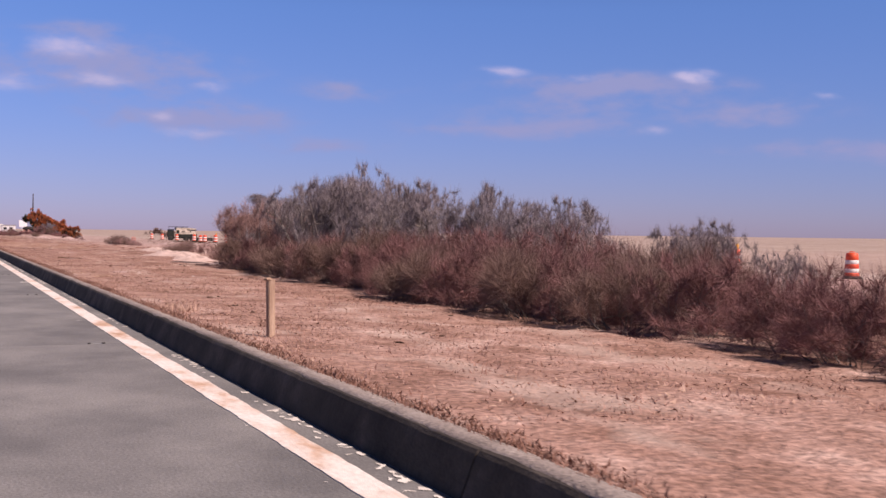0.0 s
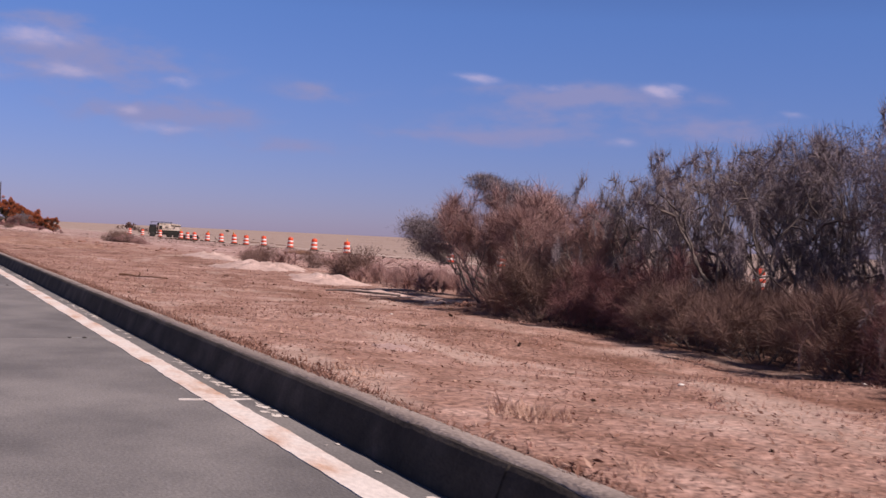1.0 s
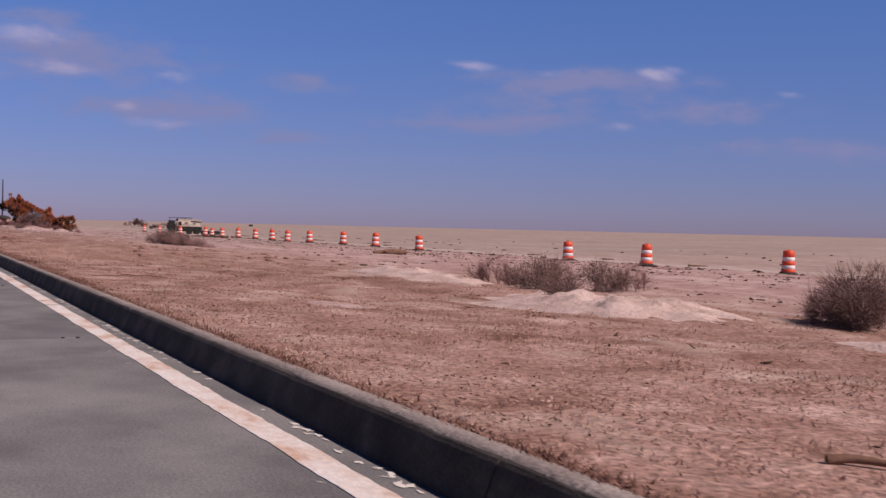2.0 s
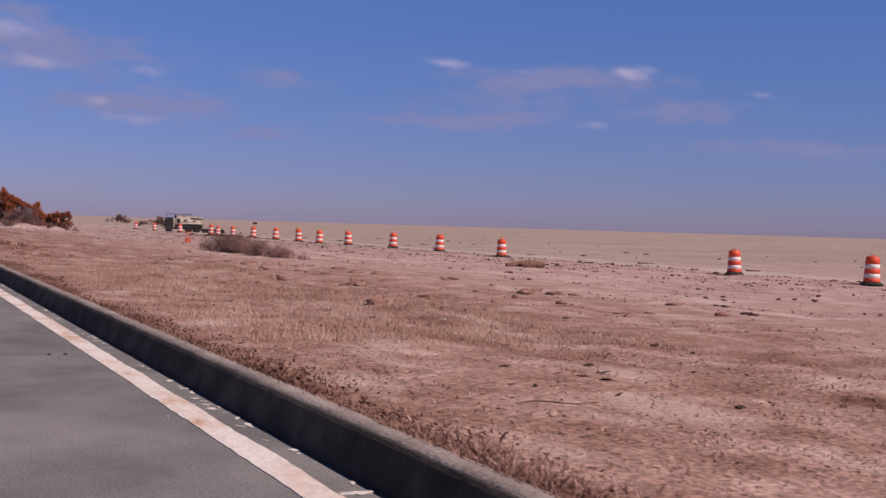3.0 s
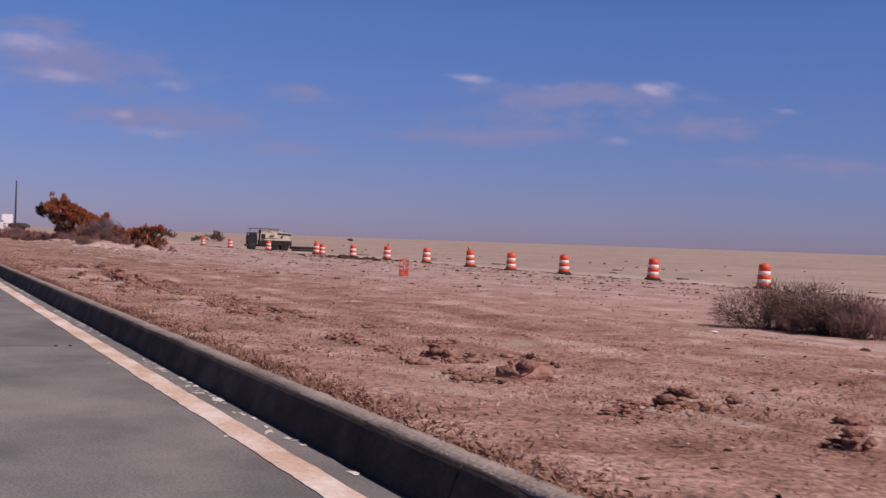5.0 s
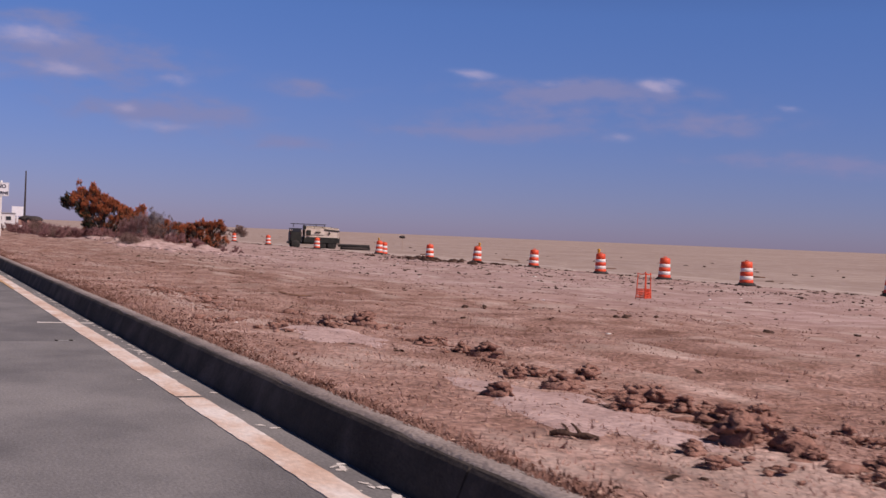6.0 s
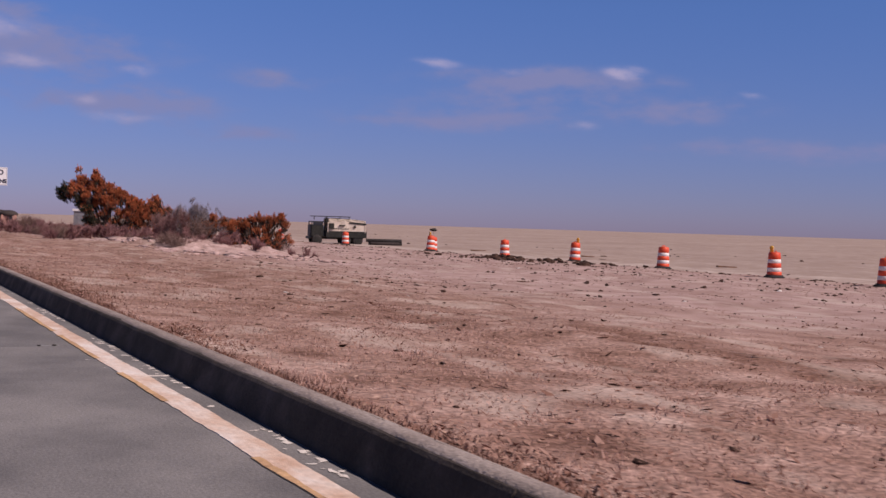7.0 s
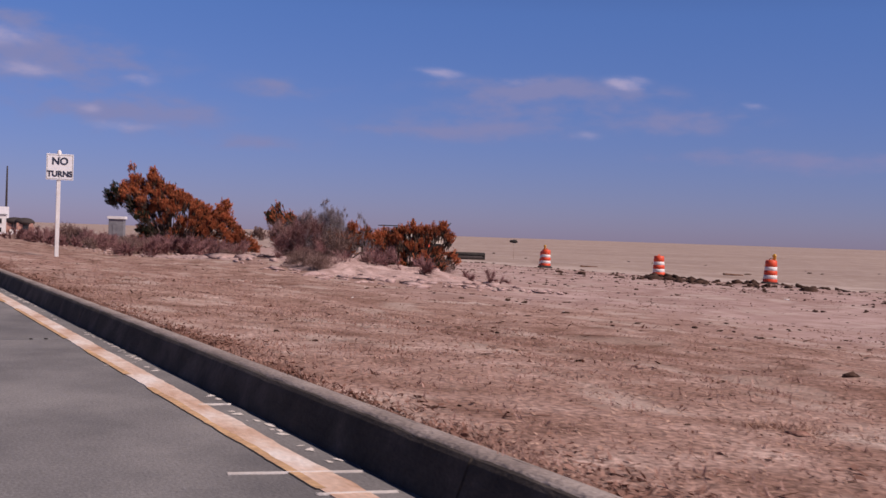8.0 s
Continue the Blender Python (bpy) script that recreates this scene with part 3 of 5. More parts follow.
for k in range(6, 24):
    copy_thing(first, pose(0, FIRST + SLAB * k, 0))


# ---- drums ----
def traffic_drum(lamp):
    ob = thing("traffic_drum", (0, 0, 0), "orange and white banded traffic drum on rubber base" + (" with amber lamp" if lamp else ""), "traffic drum", group="drums along the beach")
    bm = bmesh.new()
    lathe(bm, [(0.40, 0.0), (0.405, 0.03), (0.39, 0.055), (0.335, 0.085), (0.325, 0.12)], 18)
    part("base", bm, M_RUBBER, ob, "black rubber ring base", True)
    rows = [(0.06, 0.245, 0.292, 0.285, M_ORANGE), (0.245, 0.400, 0.278, 0.272, M_WHITE_BAND), (0.400, 0.580, 0.270, 0.262, M_ORANGE), (0.580, 0.735, 0.256, 0.250, M_WHITE_BAND), (0.735, 0.985, 0.246, 0.232, M_ORANGE)]
    for a, b, ra, rb, m in rows:
        bm = bmesh.new()
        lathe(bm, [(ra - 0.012, a), (ra, a + 0.010), (rb, b - 0.010), (rb - 0.012, b)], 22)
        part("white_band" if m is M_WHITE_BAND else "orange_band", bm, m, ob, "", True)
    bm = bmesh.new()
    lathe(bm, [(0.215, 0.98), (0.205, 1.005), (0.10, 1.015), (0.09, 1.02)], 18)
    part("lid", bm, M_ORANGE, ob, "", True)
    bm = bmesh.new()
    v, t = tube_arrays([(-0.09, 0, 1.01), (-0.07, 0, 1.06), (0.07, 0, 1.06), (0.09, 0, 1.01)], [0.018] * 4, 6)
    part_mesh("handle", tri_mesh("handle", v, t, M_ORANGE), ob)
    if lamp:
        bm.free()
        bm = bmesh.new()
        box(bm, (-0.12, 0, 1.06), (0.14, 0.07, 0.10), bevel=0.012)
        part("lamp_box", bm, M_AMBER, ob, "yellow battery box")
        bm = bmesh.new()
        lathe(bm, [(0.06, -0.03), (0.085, -0.015), (0.085, 0.015), (0.06, 0.03)], 16)
        bmesh.ops.transform(bm, matrix=pose(-0.12, 0, 1.18, 90, 0, 0), verts=bm.verts)
        part("lens", bm, M_AMBER, ob, "round amber lens", True)
    else:
        bm.free()
    return ob


DRUMS = [(31.0, 26.5, 0), (30.9, 34.9, 0), (31.0, 42.3, 1), (31.0, 53.0, 0), (31.65, 66.39, 0), (29.79, 73.81, 0), (30.2, 81.46, 0), (30.58, 101.64, 1), (30.39, 109.26, 0), (30.92, 117.64, 0), (30.6, 125.19, 0), (30.26, 130.48, 0),
         (30.57, 136.29, 1), (31.1, 144.03, 0), (31.37, 151.69, 1), (31.56, 159.25, 0), (32.3, 170.4, 1), (33.75, 172.9, 0), (32.72, 186.41, 0), (33.51, 204.28, 0), (34.6, 222.0, 0)]
drum_kind = {}
for k, (x, y, lamp) in enumerate(DRUMS):
    m = pose(x, y, ground_z(x, y) - 0.01, random.uniform(-2, 2), random.uniform(-2, 2), random.uniform(0, 360))
    if lamp not in drum_kind:
        drum_kind[lamp] = traffic_drum(lamp)
        drum_kind[lamp].matrix_world = m
    else:
        copy_thing(drum_kind[lamp], m)


# ---- shrubs and trees ----
def grow(seed, height, spread, stems, forks, twigs, lean=(0, 0), gnarl=0.25, twig_len=(0.15, 0.42), twig_r=0.003, limb_r=0.03, up=0.35, first=2, splay=0.7, finer=3, loose=0.5, env=None, fine=False):
    """A bare shrub as limb arrays and twig arrays: stems from the root, two orders of forks, and fine twigs on them."""
    r = np.random.default_rng(seed)
    limbs, sticks = [], []
    sides = 5 if limb_r > 0.02 else 3

    def line(p, way, length, n, bend, lift):
        pts = [np.array(p, float)]
        way = np.array(way, float)
        for _ in range(n):
            way = way + r.normal(0, bend, 3) + np.array([lean[0], lean[1], lift]) * 0.12
            way /= np.linalg.norm(way)
            pts.append(pts[-1] + way * length / n)
        return tuck(np.array(pts))

    ex, ey, ez, er, eh = env or (lean[0] * height * 0.3, lean[1] * height * 0.3, height * 0.48, spread * 0.62, height * 0.54)

    def tuck(p):
        """Keep points inside the rounded crown."""
        give = r.uniform(0.9, 1.1)
        d = (p - [ex, ey, ez]) / np.array([er * give, er * give, eh * give])
        far = np.linalg.norm(d, axis=1)[:, None]
        far = np.where(d[:, 2:3] < 0, np.minimum(far, 1.0), far)
        return np.where(far > 1, [ex, ey, ez] + d / np.maximum(far, 1) * np.array([er * give, er * give, eh * give]), p)

    for s in range(stems):
        a = r.uniform(0, 2 * np.pi)
        out = r.uniform(0.15, 1.0)
        root = np.array([math.cos(a), math.sin(a), 0]) * spread * 0.35 * out ** 0.5
        tall = height * r.uniform(0.65, 1.0)
        way = np.array([math.cos(a) * out * spread / height * splay + lean[0], math.sin(a) * out * spread / height * splay + lean[1], 1.0])
        stem = line(root + [0, 0, -0.05], way / np.linalg.norm(way), tall * 1.0, 9, gnarl, 0.2)
        limbs.append(tube_arrays(stem, np.linspace(limb_r * r.uniform(0.6, 1.1), 0.004, 10), sides))
        sticks.append(stem[(max(first, 4) if limb_r > 0.02 else 1):])
        for _ in range(forks):
            k = r.integers(first, 9)
            w = stem[min(k + 1, 9)] - stem[k]
            w = w / np.linalg.norm(w) + r.normal(0, loose, 3) + [0, 0, up * 0.4]
            fork = line(stem[k], w / np.linalg.norm(w), tall * r.uniform(0.22, 0.48), 5, gnarl * 0.8, up)
            limbs.append(tube_arrays(fork, np.linspace(limb_r * 0.35, 0.003, 6), 3))
            sticks.append(fork)
            for _ in range(finer):
                k2 = r.integers(1, 5)
                w = fork[k2 + 1] - fork[k2]
                w = w / np.linalg.norm(w) + r.normal(0, loose, 3) + [0, 0, up * 0.4]
                f2 = line(fork[k2], w / np.linalg.norm(w), tall * r.uniform(0.12, 0.28), 3, gnarl * 0.8, up)
                limbs.append(tube_arrays(f2, np.linspace(limb_r * 0.14, 0.002, 4), 3))
                sticks += [f2, f2]
    seg = [(a, b) for st in sticks for a, b in zip(st[:-1], st[1:])]
    pick = r.integers(0, len(seg), twigs)
    a = np.array([seg[k][0] for k in pick])
    b = np.array([seg[k][1] for k in pick])
    at = r.random((twigs, 1))
    base = a + (b - a) * at
    way = (b - a) / (np.linalg.norm(b - a, axis=1)[:, None] + 1e-9) * 1.0 + r.normal(0, 0.45, (twigs, 3)) + [0, 0, up * 0.6]
    way /= np.linalg.norm(way, axis=1)[:, None]
    tip = base + way * r.uniform(*twig_len, (twigs, 1))
    keep = tip[:, 2] > 0.03
    v, t = (slivers if fine else spikes)(base[keep], tip[keep], r.uniform(0.6, 1.2, keep.sum()) * twig_r)
    lv, lt = join_arrays(limbs)
    k = height / np.percentile(v[:, 2], 97.0)
    return (lv * k, lt), (v * k, t)


def shrub(name, label, seed, limb_mat, twig_mat, category="shrub", group="", **shape):
    limbs, twigs = grow(seed, **shape)
    ob = thing(name, (0, 0, 0), label, category, group)
    part_mesh("trunk", tri_mesh("trunk", *limbs, limb_mat), ob)
    part_mesh("crown", tri_mesh("crown", *twigs, twig_mat), ob)
    return ob


def plant(kinds, spots, sink=0.04):
    """Set kinds on the ground at (kind, x, y, size, turn); each kind's first spot takes the original."""
    used = {}
    for ob in kinds.values():
        ob.matrix_world = Matrix()
    for k, x, y, size, turn in spots:
        m = pose(x, y, ground_z(x, y) - sink, 0, 0, turn) @ Matrix.Scale(size, 4)
        if k in used:
            copy_thing(kinds[k], m)
        else:
            used[k] = m
    for k, m in used.items():
        kinds[k].matrix_world = m
    for k, ob in kinds.items():
        if k not in used:
            for c in list(ob.children):
                bpy.data.objects.remove(c)
            bpy.data.objects.remove(ob)


def domed_shrub(name, label, seed, place, roots, domes, twigs, group="", mat=M_TWIG_GREY, boughs=34, limb=0.03, twig_r=0.0036, twig_len=(0.05, 0.16), fine=False, bare=3, crook=0.018):
    """A wind-shaped shrub: bent trunks from the roots, fanning into one or more dense domes of twigs.
    roots are (x, y), domes (x, y, z, rx, ry, rz, share), all from the place."""
    r = np.random.default_rng(seed)
    limbs, base, tip = [], [], []
    t = np.linspace(0, 1, 9)[:, None]
    for x, y, z, rx, ry, rz, share in domes:
        c, rad = np.array([x, y, z]), np.array([rx, ry, rz])
        n = int(twigs * share)
        heads = []
        for _ in range(int(boughs * share) + 4):
            w = r.normal(0, 1, 3)
            w *= r.random() ** 0.5 * r.choice([1.0, 1.0, 1.0, 1.35]) / np.linalg.norm(w)
            heads.append(c + rad * w * 0.9)
        for h in heads:
            root = np.array([*roots[r.integers(len(roots))], -0.05]) + r.normal(0, 0.03, 3)
            elbow = root + (c - root) * [0.45, 0.45, 0.35] + r.normal(0, 0.10, 3)
            way = root * (1 - t) ** 2 + 2 * elbow * t * (1 - t) + h * t ** 2 + r.normal(0, crook, (9, 3)) * np.sin(3.14 * t)
            limbs.append(tube_arrays(way, np.linspace(r.uniform(0.45, 1.0) * limb, 0.003, 9), 4))
            m = int(n * 0.45 / (boughs * share + 4))
            k = r.integers(bare, 8, m)
            at = way[k] + (way[k + 1] - way[k]) * r.random((m, 1)) + r.normal(0, 0.03, (m, 3))
            out = (way[k + 1] - way[k]) / np.linalg.norm(way[k + 1] - way[k], axis=1)[:, None] + r.normal(0, 0.6, (m, 3))
            base.append(at)
            tip.append(at + out / np.linalg.norm(out, axis=1)[:, None] * r.uniform(0.06, 0.22, (m, 1)))
        heads = np.array(heads)
        at = heads[r.integers(0, len(heads), n)] + r.normal(0, 0.13, (n, 3)) * (rad / rad.max()) ** 0.5
        d = (at - c) / rad
        far = np.linalg.norm(d, axis=1)[:, None]
        at = np.where(far > 1.25, c + d / far * rad * r.uniform(0.8, 1.22, (n, 1)), at)
        way = (at - c) / rad * 0.7 + r.normal(0, 0.6, (n, 3)) + [0, 0, 0.25]
        way /= np.linalg.norm(way, axis=1)[:, None]
        base.append(at)
        tip.append(at + way * r.uniform(*twig_len, (n, 1)))
    ob = thing(name, (*place, ground_z(*place)), label, "shrub", group)
    part_mesh("trunk", tri_mesh("trunk", *join_arrays(limbs), M_BARK), ob)
    base, tip = np.concatenate(base), np.concatenate(tip)
    up = tip[:, 2] > 0.02
    base, tip = base[up], tip[up]
    part_mesh("crown", tri_mesh("crown", *(slivers if fine else spikes)(base, tip, r.uniform(0.6, 1.2, len(base)) * twig_r), mat), ob)
    return ob


HEDGE = "shrubs of the thicket"
GREY, RUSSET = "tall bare grey shrub with crooked limbs in a thicket", "low russet-brown shrub with thick twigs at the thicket's edge"


def gnarled_shrub(name, label, seed, height, spread, trunks, mat, limb=0.03, order=5, lean=(0.0, 0.0), twigs=34, twig_len=(0.05, 0.17), twig_r=0.0021, bend=0.55, up=0.10, fan=0.75, hollow=0.0):
    """A bare shrub of crooked trunks that fork again and again, the last forks ending in brushes of fine twigs."""
    r = np.random.default_rng(seed)
    limbs, base, tip = [], [], []

    def bough(p, d, length, rad, level):
        pts = [p]
        for _ in range(4):
            d = d + r.normal(0, bend, 3) * 0.5 + [lean[0] * 0.2, lean[1] * 0.2, up * 0.2]
            d = d / np.linalg.norm(d)
            pts.append(pts[-1] + d * length / 4)
        pts = np.array(pts)
        limbs.append(tube_arrays(pts, np.linspace(rad, rad * 0.62, 5), 5 if level == 0 else 3))
        count = twigs if level == order - 1 else (twigs // 3 if level == order - 2 else 0)
        if count:
            k = r.integers(0, 4, count)
            at = pts[k] + (pts[k + 1] - pts[k]) * r.random((count, 1))
            way = d * 0.55 + r.normal(0, 0.6, (count, 3)) + [lean[0] * 0.3, lean[1] * 0.3, up * 0.5]
            way /= np.linalg.norm(way, axis=1)[:, None]
            base.append(at)
            tip.append(at + way * r.uniform(*twig_len, (count, 1)))
        if level < order - 1:
            for c in range(3):
                turned = d + r.normal(0, fan, 3) + [0, 0, up * 0.5]
                bough(pts[-1] if c < 2 else pts[r.integers(2, 4)], turned / np.linalg.norm(turned), length * r.uniform(0.5, 0.78), rad * 0.58, level + 1)

    for k in range(trunks):
        a = 2 * math.pi * (k + r.uniform(-0.3, 0.3)) / trunks
        out = r.uniform(0.25, 1.0)
        d = np.array([math.cos(a) * out * spread / height + lean[0], math.sin(a) * out * spread / height + lean[1], 1.0])
        bough(np.array([math.cos(a) * spread * 0.14 * out, math.sin(a) * spread * 0.14 * out, -0.05]), d / np.linalg.norm(d), height * r.uniform(0.32, 0.48), limb * r.uniform(0.6, 1.1), 0)
    base, tip = np.concatenate(base), np.concatenate(tip)
    lv, lt = join_arrays(limbs)
    fit = np.array([spread * 0.5 / np.percentile(np.abs(tip[:, 0]), 95), spread * 0.5 / np.percentile(np.abs(tip[:, 1]), 95), height / np.percentile(tip[:, 2], 98.5)])
    fit[:2] = np.minimum(fit[:2], fit[2] * 1.5)
    lv, base, tip = lv * fit, base * fit, tip * fit

    def rounded(p):
        """Draws what grows past the wind-clipped dome back towards it."""
        d = (p - [0, 0, height * 0.4]) / [spread * 0.54, spread * 0.54, height * 0.58]
        far = np.linalg.norm(d * [1, 1, 1], axis=1)[:, None]
        far = np.where((far > 1) & (d[:, 2:3] > -0.2), far ** 0.8, 1.0)
        return [0, 0, height * 0.4] + d / far * [spread * 0.54, spread * 0.54, height * 0.58]

    shift = rounded(base) - base
    lv, base, tip = rounded(lv), base + shift, tip + shift
    keep = tip[:, 2] > max(0.03, hollow * height)
    base, tip = base[keep], tip[keep]
    ob = thing(name, (0, 0, 0), label, "shrub", HEDGE)
    part_mesh("trunk", tri_mesh("trunk", lv, lt, M_BARK), ob)
    part_mesh("crown", tri_mesh("crown", *slivers(base, tip, r.uniform(0.6, 1.2, len(base)) * twig_r), mat), ob)
    return ob


kinds = {
    "tall_a": gnarled_shrub("bare_shrub", GREY, 211, 2.0, 2.1, 7, M_TWIG_GREY, hollow=0.18),
    "tall_b": gnarled_shrub("bare_shrub", GREY, 212, 2.0, 2.0, 6, M_TWIG_GREY, lean=(-0.1, 0.35), hollow=0.18),
    "tall_c": gnarled_shrub("bare_shrub", GREY, 213, 2.0, 2.3, 7, M_TWIG_GREY, lean=(0.0, 0.2), bend=0.62, twigs=36, hollow=0.18),
    "tan": gnarled_shrub("bare_shrub", "bare brown-tipped shrub with feathery twigs in a thicket", 214, 1.7, 1.8, 9, M_TWIG_TAN, limb=0.018, order=4, up=0.55, bend=0.28, fan=0.45, twigs=46, twig_len=(0.12, 0.34), twig_r=0.0020),
    "red_a": gnarled_shrub("russet_shrub", RUSSET, 215, 1.0, 1.6, 18, M_TWIG_RED, limb=0.009, order=3, up=0.4, bend=0.34, twigs=74, twig_len=(0.10, 0.30), twig_r=0.0021),
    "red_b": gnarled_shrub("russet_shrub", RUSSET, 216, 1.0, 1.5, 16, M_TWIG_RED, limb=0.009, order=3, lean=(-0.1, 0.2), up=0.35, twigs=78, twig_len=(0.08, 0.26), twig_r=0.0021),
    "red_c": gnarled_shrub("russet_shrub", RUSSET, 217, 1.0, 1.7, 18, M_TWIG_BROWN, limb=0.010, order=3, up=0.5, bend=0.3, twigs=70, twig_len=(0.12, 0.34), twig_r=0.0021),
    "sprig": shrub("small_shrub", "small wispy brown shrub in the sand", 18, M_BARK, M_TWIG_TAN, height=0.55, spread=0.8, stems=8, forks=2, twigs=1400, fine=True, limb_r=0.006, twig_r=0.0024, finer=1, gnarl=0.18),
    "dark_sprig": domed_shrub("small_shrub", "small dark tangled shrub in the sand", 19, (0, 0), [(0, 0), (0.2, 0.1), (-0.2, 0.15), (0.05, -0.2)],
                              [(0.0, 0.0, 0.38, 0.38, 0.38, 0.2, 0.6), (0.3, 0.1, 0.25, 0.3, 0.3, 0.2, 0.4)], 2000, mat=M_TWIG_BROWN, boughs=18, limb=0.006, fine=True, twig_r=0.003, twig_len=(0.06, 0.22)),
    "scrub": shrub("small_shrub", "low russet scrub on the dune sand", 20, M_BARK, M_TWIG_RED, height=0.7, spread=1.6, stems=8, forks=2, twigs=2000, fine=True, limb_r=0.01, twig_r=0.0075, finer=1, gnarl=0.2, twig_len=(0.1, 0.3)),
}
r = random.Random(8)
spots = []
# the thicket: grey shrubs behind; (kind, x, y, crown height)
for kind, x, y, h in (("tall_a", 6.1, 9.2, 0.85), ("tall_c", 5.9, 10.2, 1.12), ("tall_a", 6.2, 11.1, 1.14), ("tall_b", 5.8, 12.0, 1.05), ("tall_c", 5.9, 13.3, 1.38), ("tall_a", 5.6, 13.9, 1.3), ("tall_c", 6.3, 14.5, 1.52), ("tall_b", 5.7, 15.2, 1.50), ("tall_a", 6.2, 15.7, 1.6), ("tall_c", 5.9, 16.4, 1.74),
                      ("tall_a", 6.1, 17.9, 1.72), ("tall_c", 5.6, 18.4, 1.6), ("tall_b", 5.7, 19.0, 1.8), ("tall_c", 6.2, 19.8, 1.95), ("tall_a", 5.7, 20.9, 2.15), ("tall_b", 6.1, 22.1, 2.36), ("tall_c", 5.6, 23.2, 2.05), ("tall_a", 6.2, 24.0, 2.14), ("tall_b", 5.7, 25.0, 2.0), ("tall_c", 6.2, 25.9, 1.9)):
    spots.append((kind, x, y, h / 2.0, r.uniform(0, 360) if kind == "tall_a" else r.uniform(-30, 30)))
for x, y, h in ((5.4, 26.5, 1.45), (5.9, 27.3, 1.72), (5.5, 28.2, 1.68), (6.4, 27.9, 1.7)):
    spots.append(("tan", x, y, h / 1.7, r.uniform(0, 360)))
# russet ones along the front and between
y = 4.2
while y < 27.5:
    h = (0.68 if y < 8.5 else (0.76 if y < 20 else 0.8)) * r.uniform(0.8, 1.15)
    spots.append((r.choice(("red_a", "red_b", "red_c")), 3.95 + 0.045 * (y - 6) + r.uniform(-0.15, 0.3), y, h, r.uniform(0, 360)))
    if y > 8.5:
        spots.append((r.choice(("red_a", "red_b", "red_c")), 4.85 + 0.045 * (y - 6) + r.uniform(-0.2, 0.3), y + 0.4, h * (1.2 if y < 20 else 0.95), r.uniform(0, 360)))
    y += r.uniform(0.75, 1.1)
# sprigs beyond the thicket
for _ in range(44):
    y = r.uniform(29.6, 38.5)
    spots.append(("sprig", 6.2 + (y - 30) * 0.12 + r.uniform(-0.3, 2.6), y, r.uniform(0.5, 0.95), r.uniform(0, 360)))
for x, y, s, k in ((6.3, 33.4, 0.7, "sprig"), (5.9, 34.6, 0.6, "sprig"), (7.2, 35.0, 0.8, "sprig"), (7.3, 38.0, 1.05, "dark_sprig"), (6.8, 37.7, 0.8, "dark_sprig"), (7.2, 46.2, 0.9, "sprig"), (7.8, 45.2, 0.95, "sprig"), (8.5, 44.9, 0.8, "dark_sprig"), (9.4, 45.4, 0.9, "sprig"), (8.0, 36.2, 0.8, "sprig"), (7.6, 38.5, 0.7, "sprig"), (6.2, 42.5, 0.7, "dark_sprig"), (6.9, 44.0, 0.8, "dark_sprig"), (5.7, 41.4, 0.6, "dark_sprig"), (7.4, 45.6, 0.6, "sprig"), (8.3, 33.6, 0.8, "sprig"), (9.0, 31.8, 0.9, "sprig")):
    spots.append((k, x, y, s, r.uniform(0, 360)))
# the low clump half way along
for k in range(26):
    f = (k / 25) ** 1.4
    spots.append((r.choice(("dark_sprig", "dark_sprig", "sprig") if f < 0.3 else ("sprig", "sprig", "dark_sprig")), 9.95 + 0.5 * f + r.uniform(-0.3, 0.3), 85.3 - 6.4 * f + r.uniform(-0.35, 0.35), (1.15 - 0.5 * f) * r.uniform(0.6, 1.05), r.uniform(0, 360)))
# scrub round the dead tree
for _ in range(26):
    spots.append((r.choice(("dark_sprig", "scrub", "scrub")), r.uniform(6.0, 14.0), r.uniform(165, 190), r.uniform(0.7, 1.2), r.uniform(0, 360)))
for _ in range(40):
    y = r.uniform(150, 170)
    spots.append((r.choice(("scrub", "scrub", "dark_sprig")), 4.9 + (y - 150) * 0.05 + r.uniform(0, 5.2), y, r.uniform(0.5, 0.95), r.uniform(0, 360)))
for _ in range(12):
    spots.append((r.choice(("sprig", "dark_sprig", "scrub")), r.uniform(8.0, 13.2), r.uniform(142.5, 149.0), r.uniform(0.5, 0.9), r.uniform(0, 360)))
spots += [("red_b", 9.2, 146.0, 1.1, 10), ("red_a", 9.9, 147.0, 1.15, 70), ("tall_b", 10.05, 146.0, 0.82, 40), ("tall_a", 10.45, 146.2, 0.74, 140), ("tall_c", 9.8, 146.3, 0.7, 20), ("tan", 9.15, 146.5, 0.78, 250), ("dark_sprig", 10.1, 145.7, 1.3, 80), ("dark_sprig", 7.2, 173.5, 1.75, 0), ("dark_sprig", 7.6, 174.0, 1.4, 100), ("dark_sprig", 6.3, 155.0, 1.0, 60)]
plant(kinds, spots)
domed_shrub("round_shrub", "bare rounded grey shrub on crooked trunks in sand", 17, (6.55, 30.8), [(0, 0), (0.25, -0.15), (0.5, -0.3), (-0.1, 0.15)],
            [(-0.52, 0.65, 1.04, 0.76, 0.76, 0.40, 0.85), (0.18, 0.35, 0.92, 0.30, 0.30, 0.30, 0.15)], 30000, HEDGE, boughs=9, limb=0.030, fine=True, twig_r=0.0024, twig_len=(0.04, 0.11), bare=6, crook=0.045)
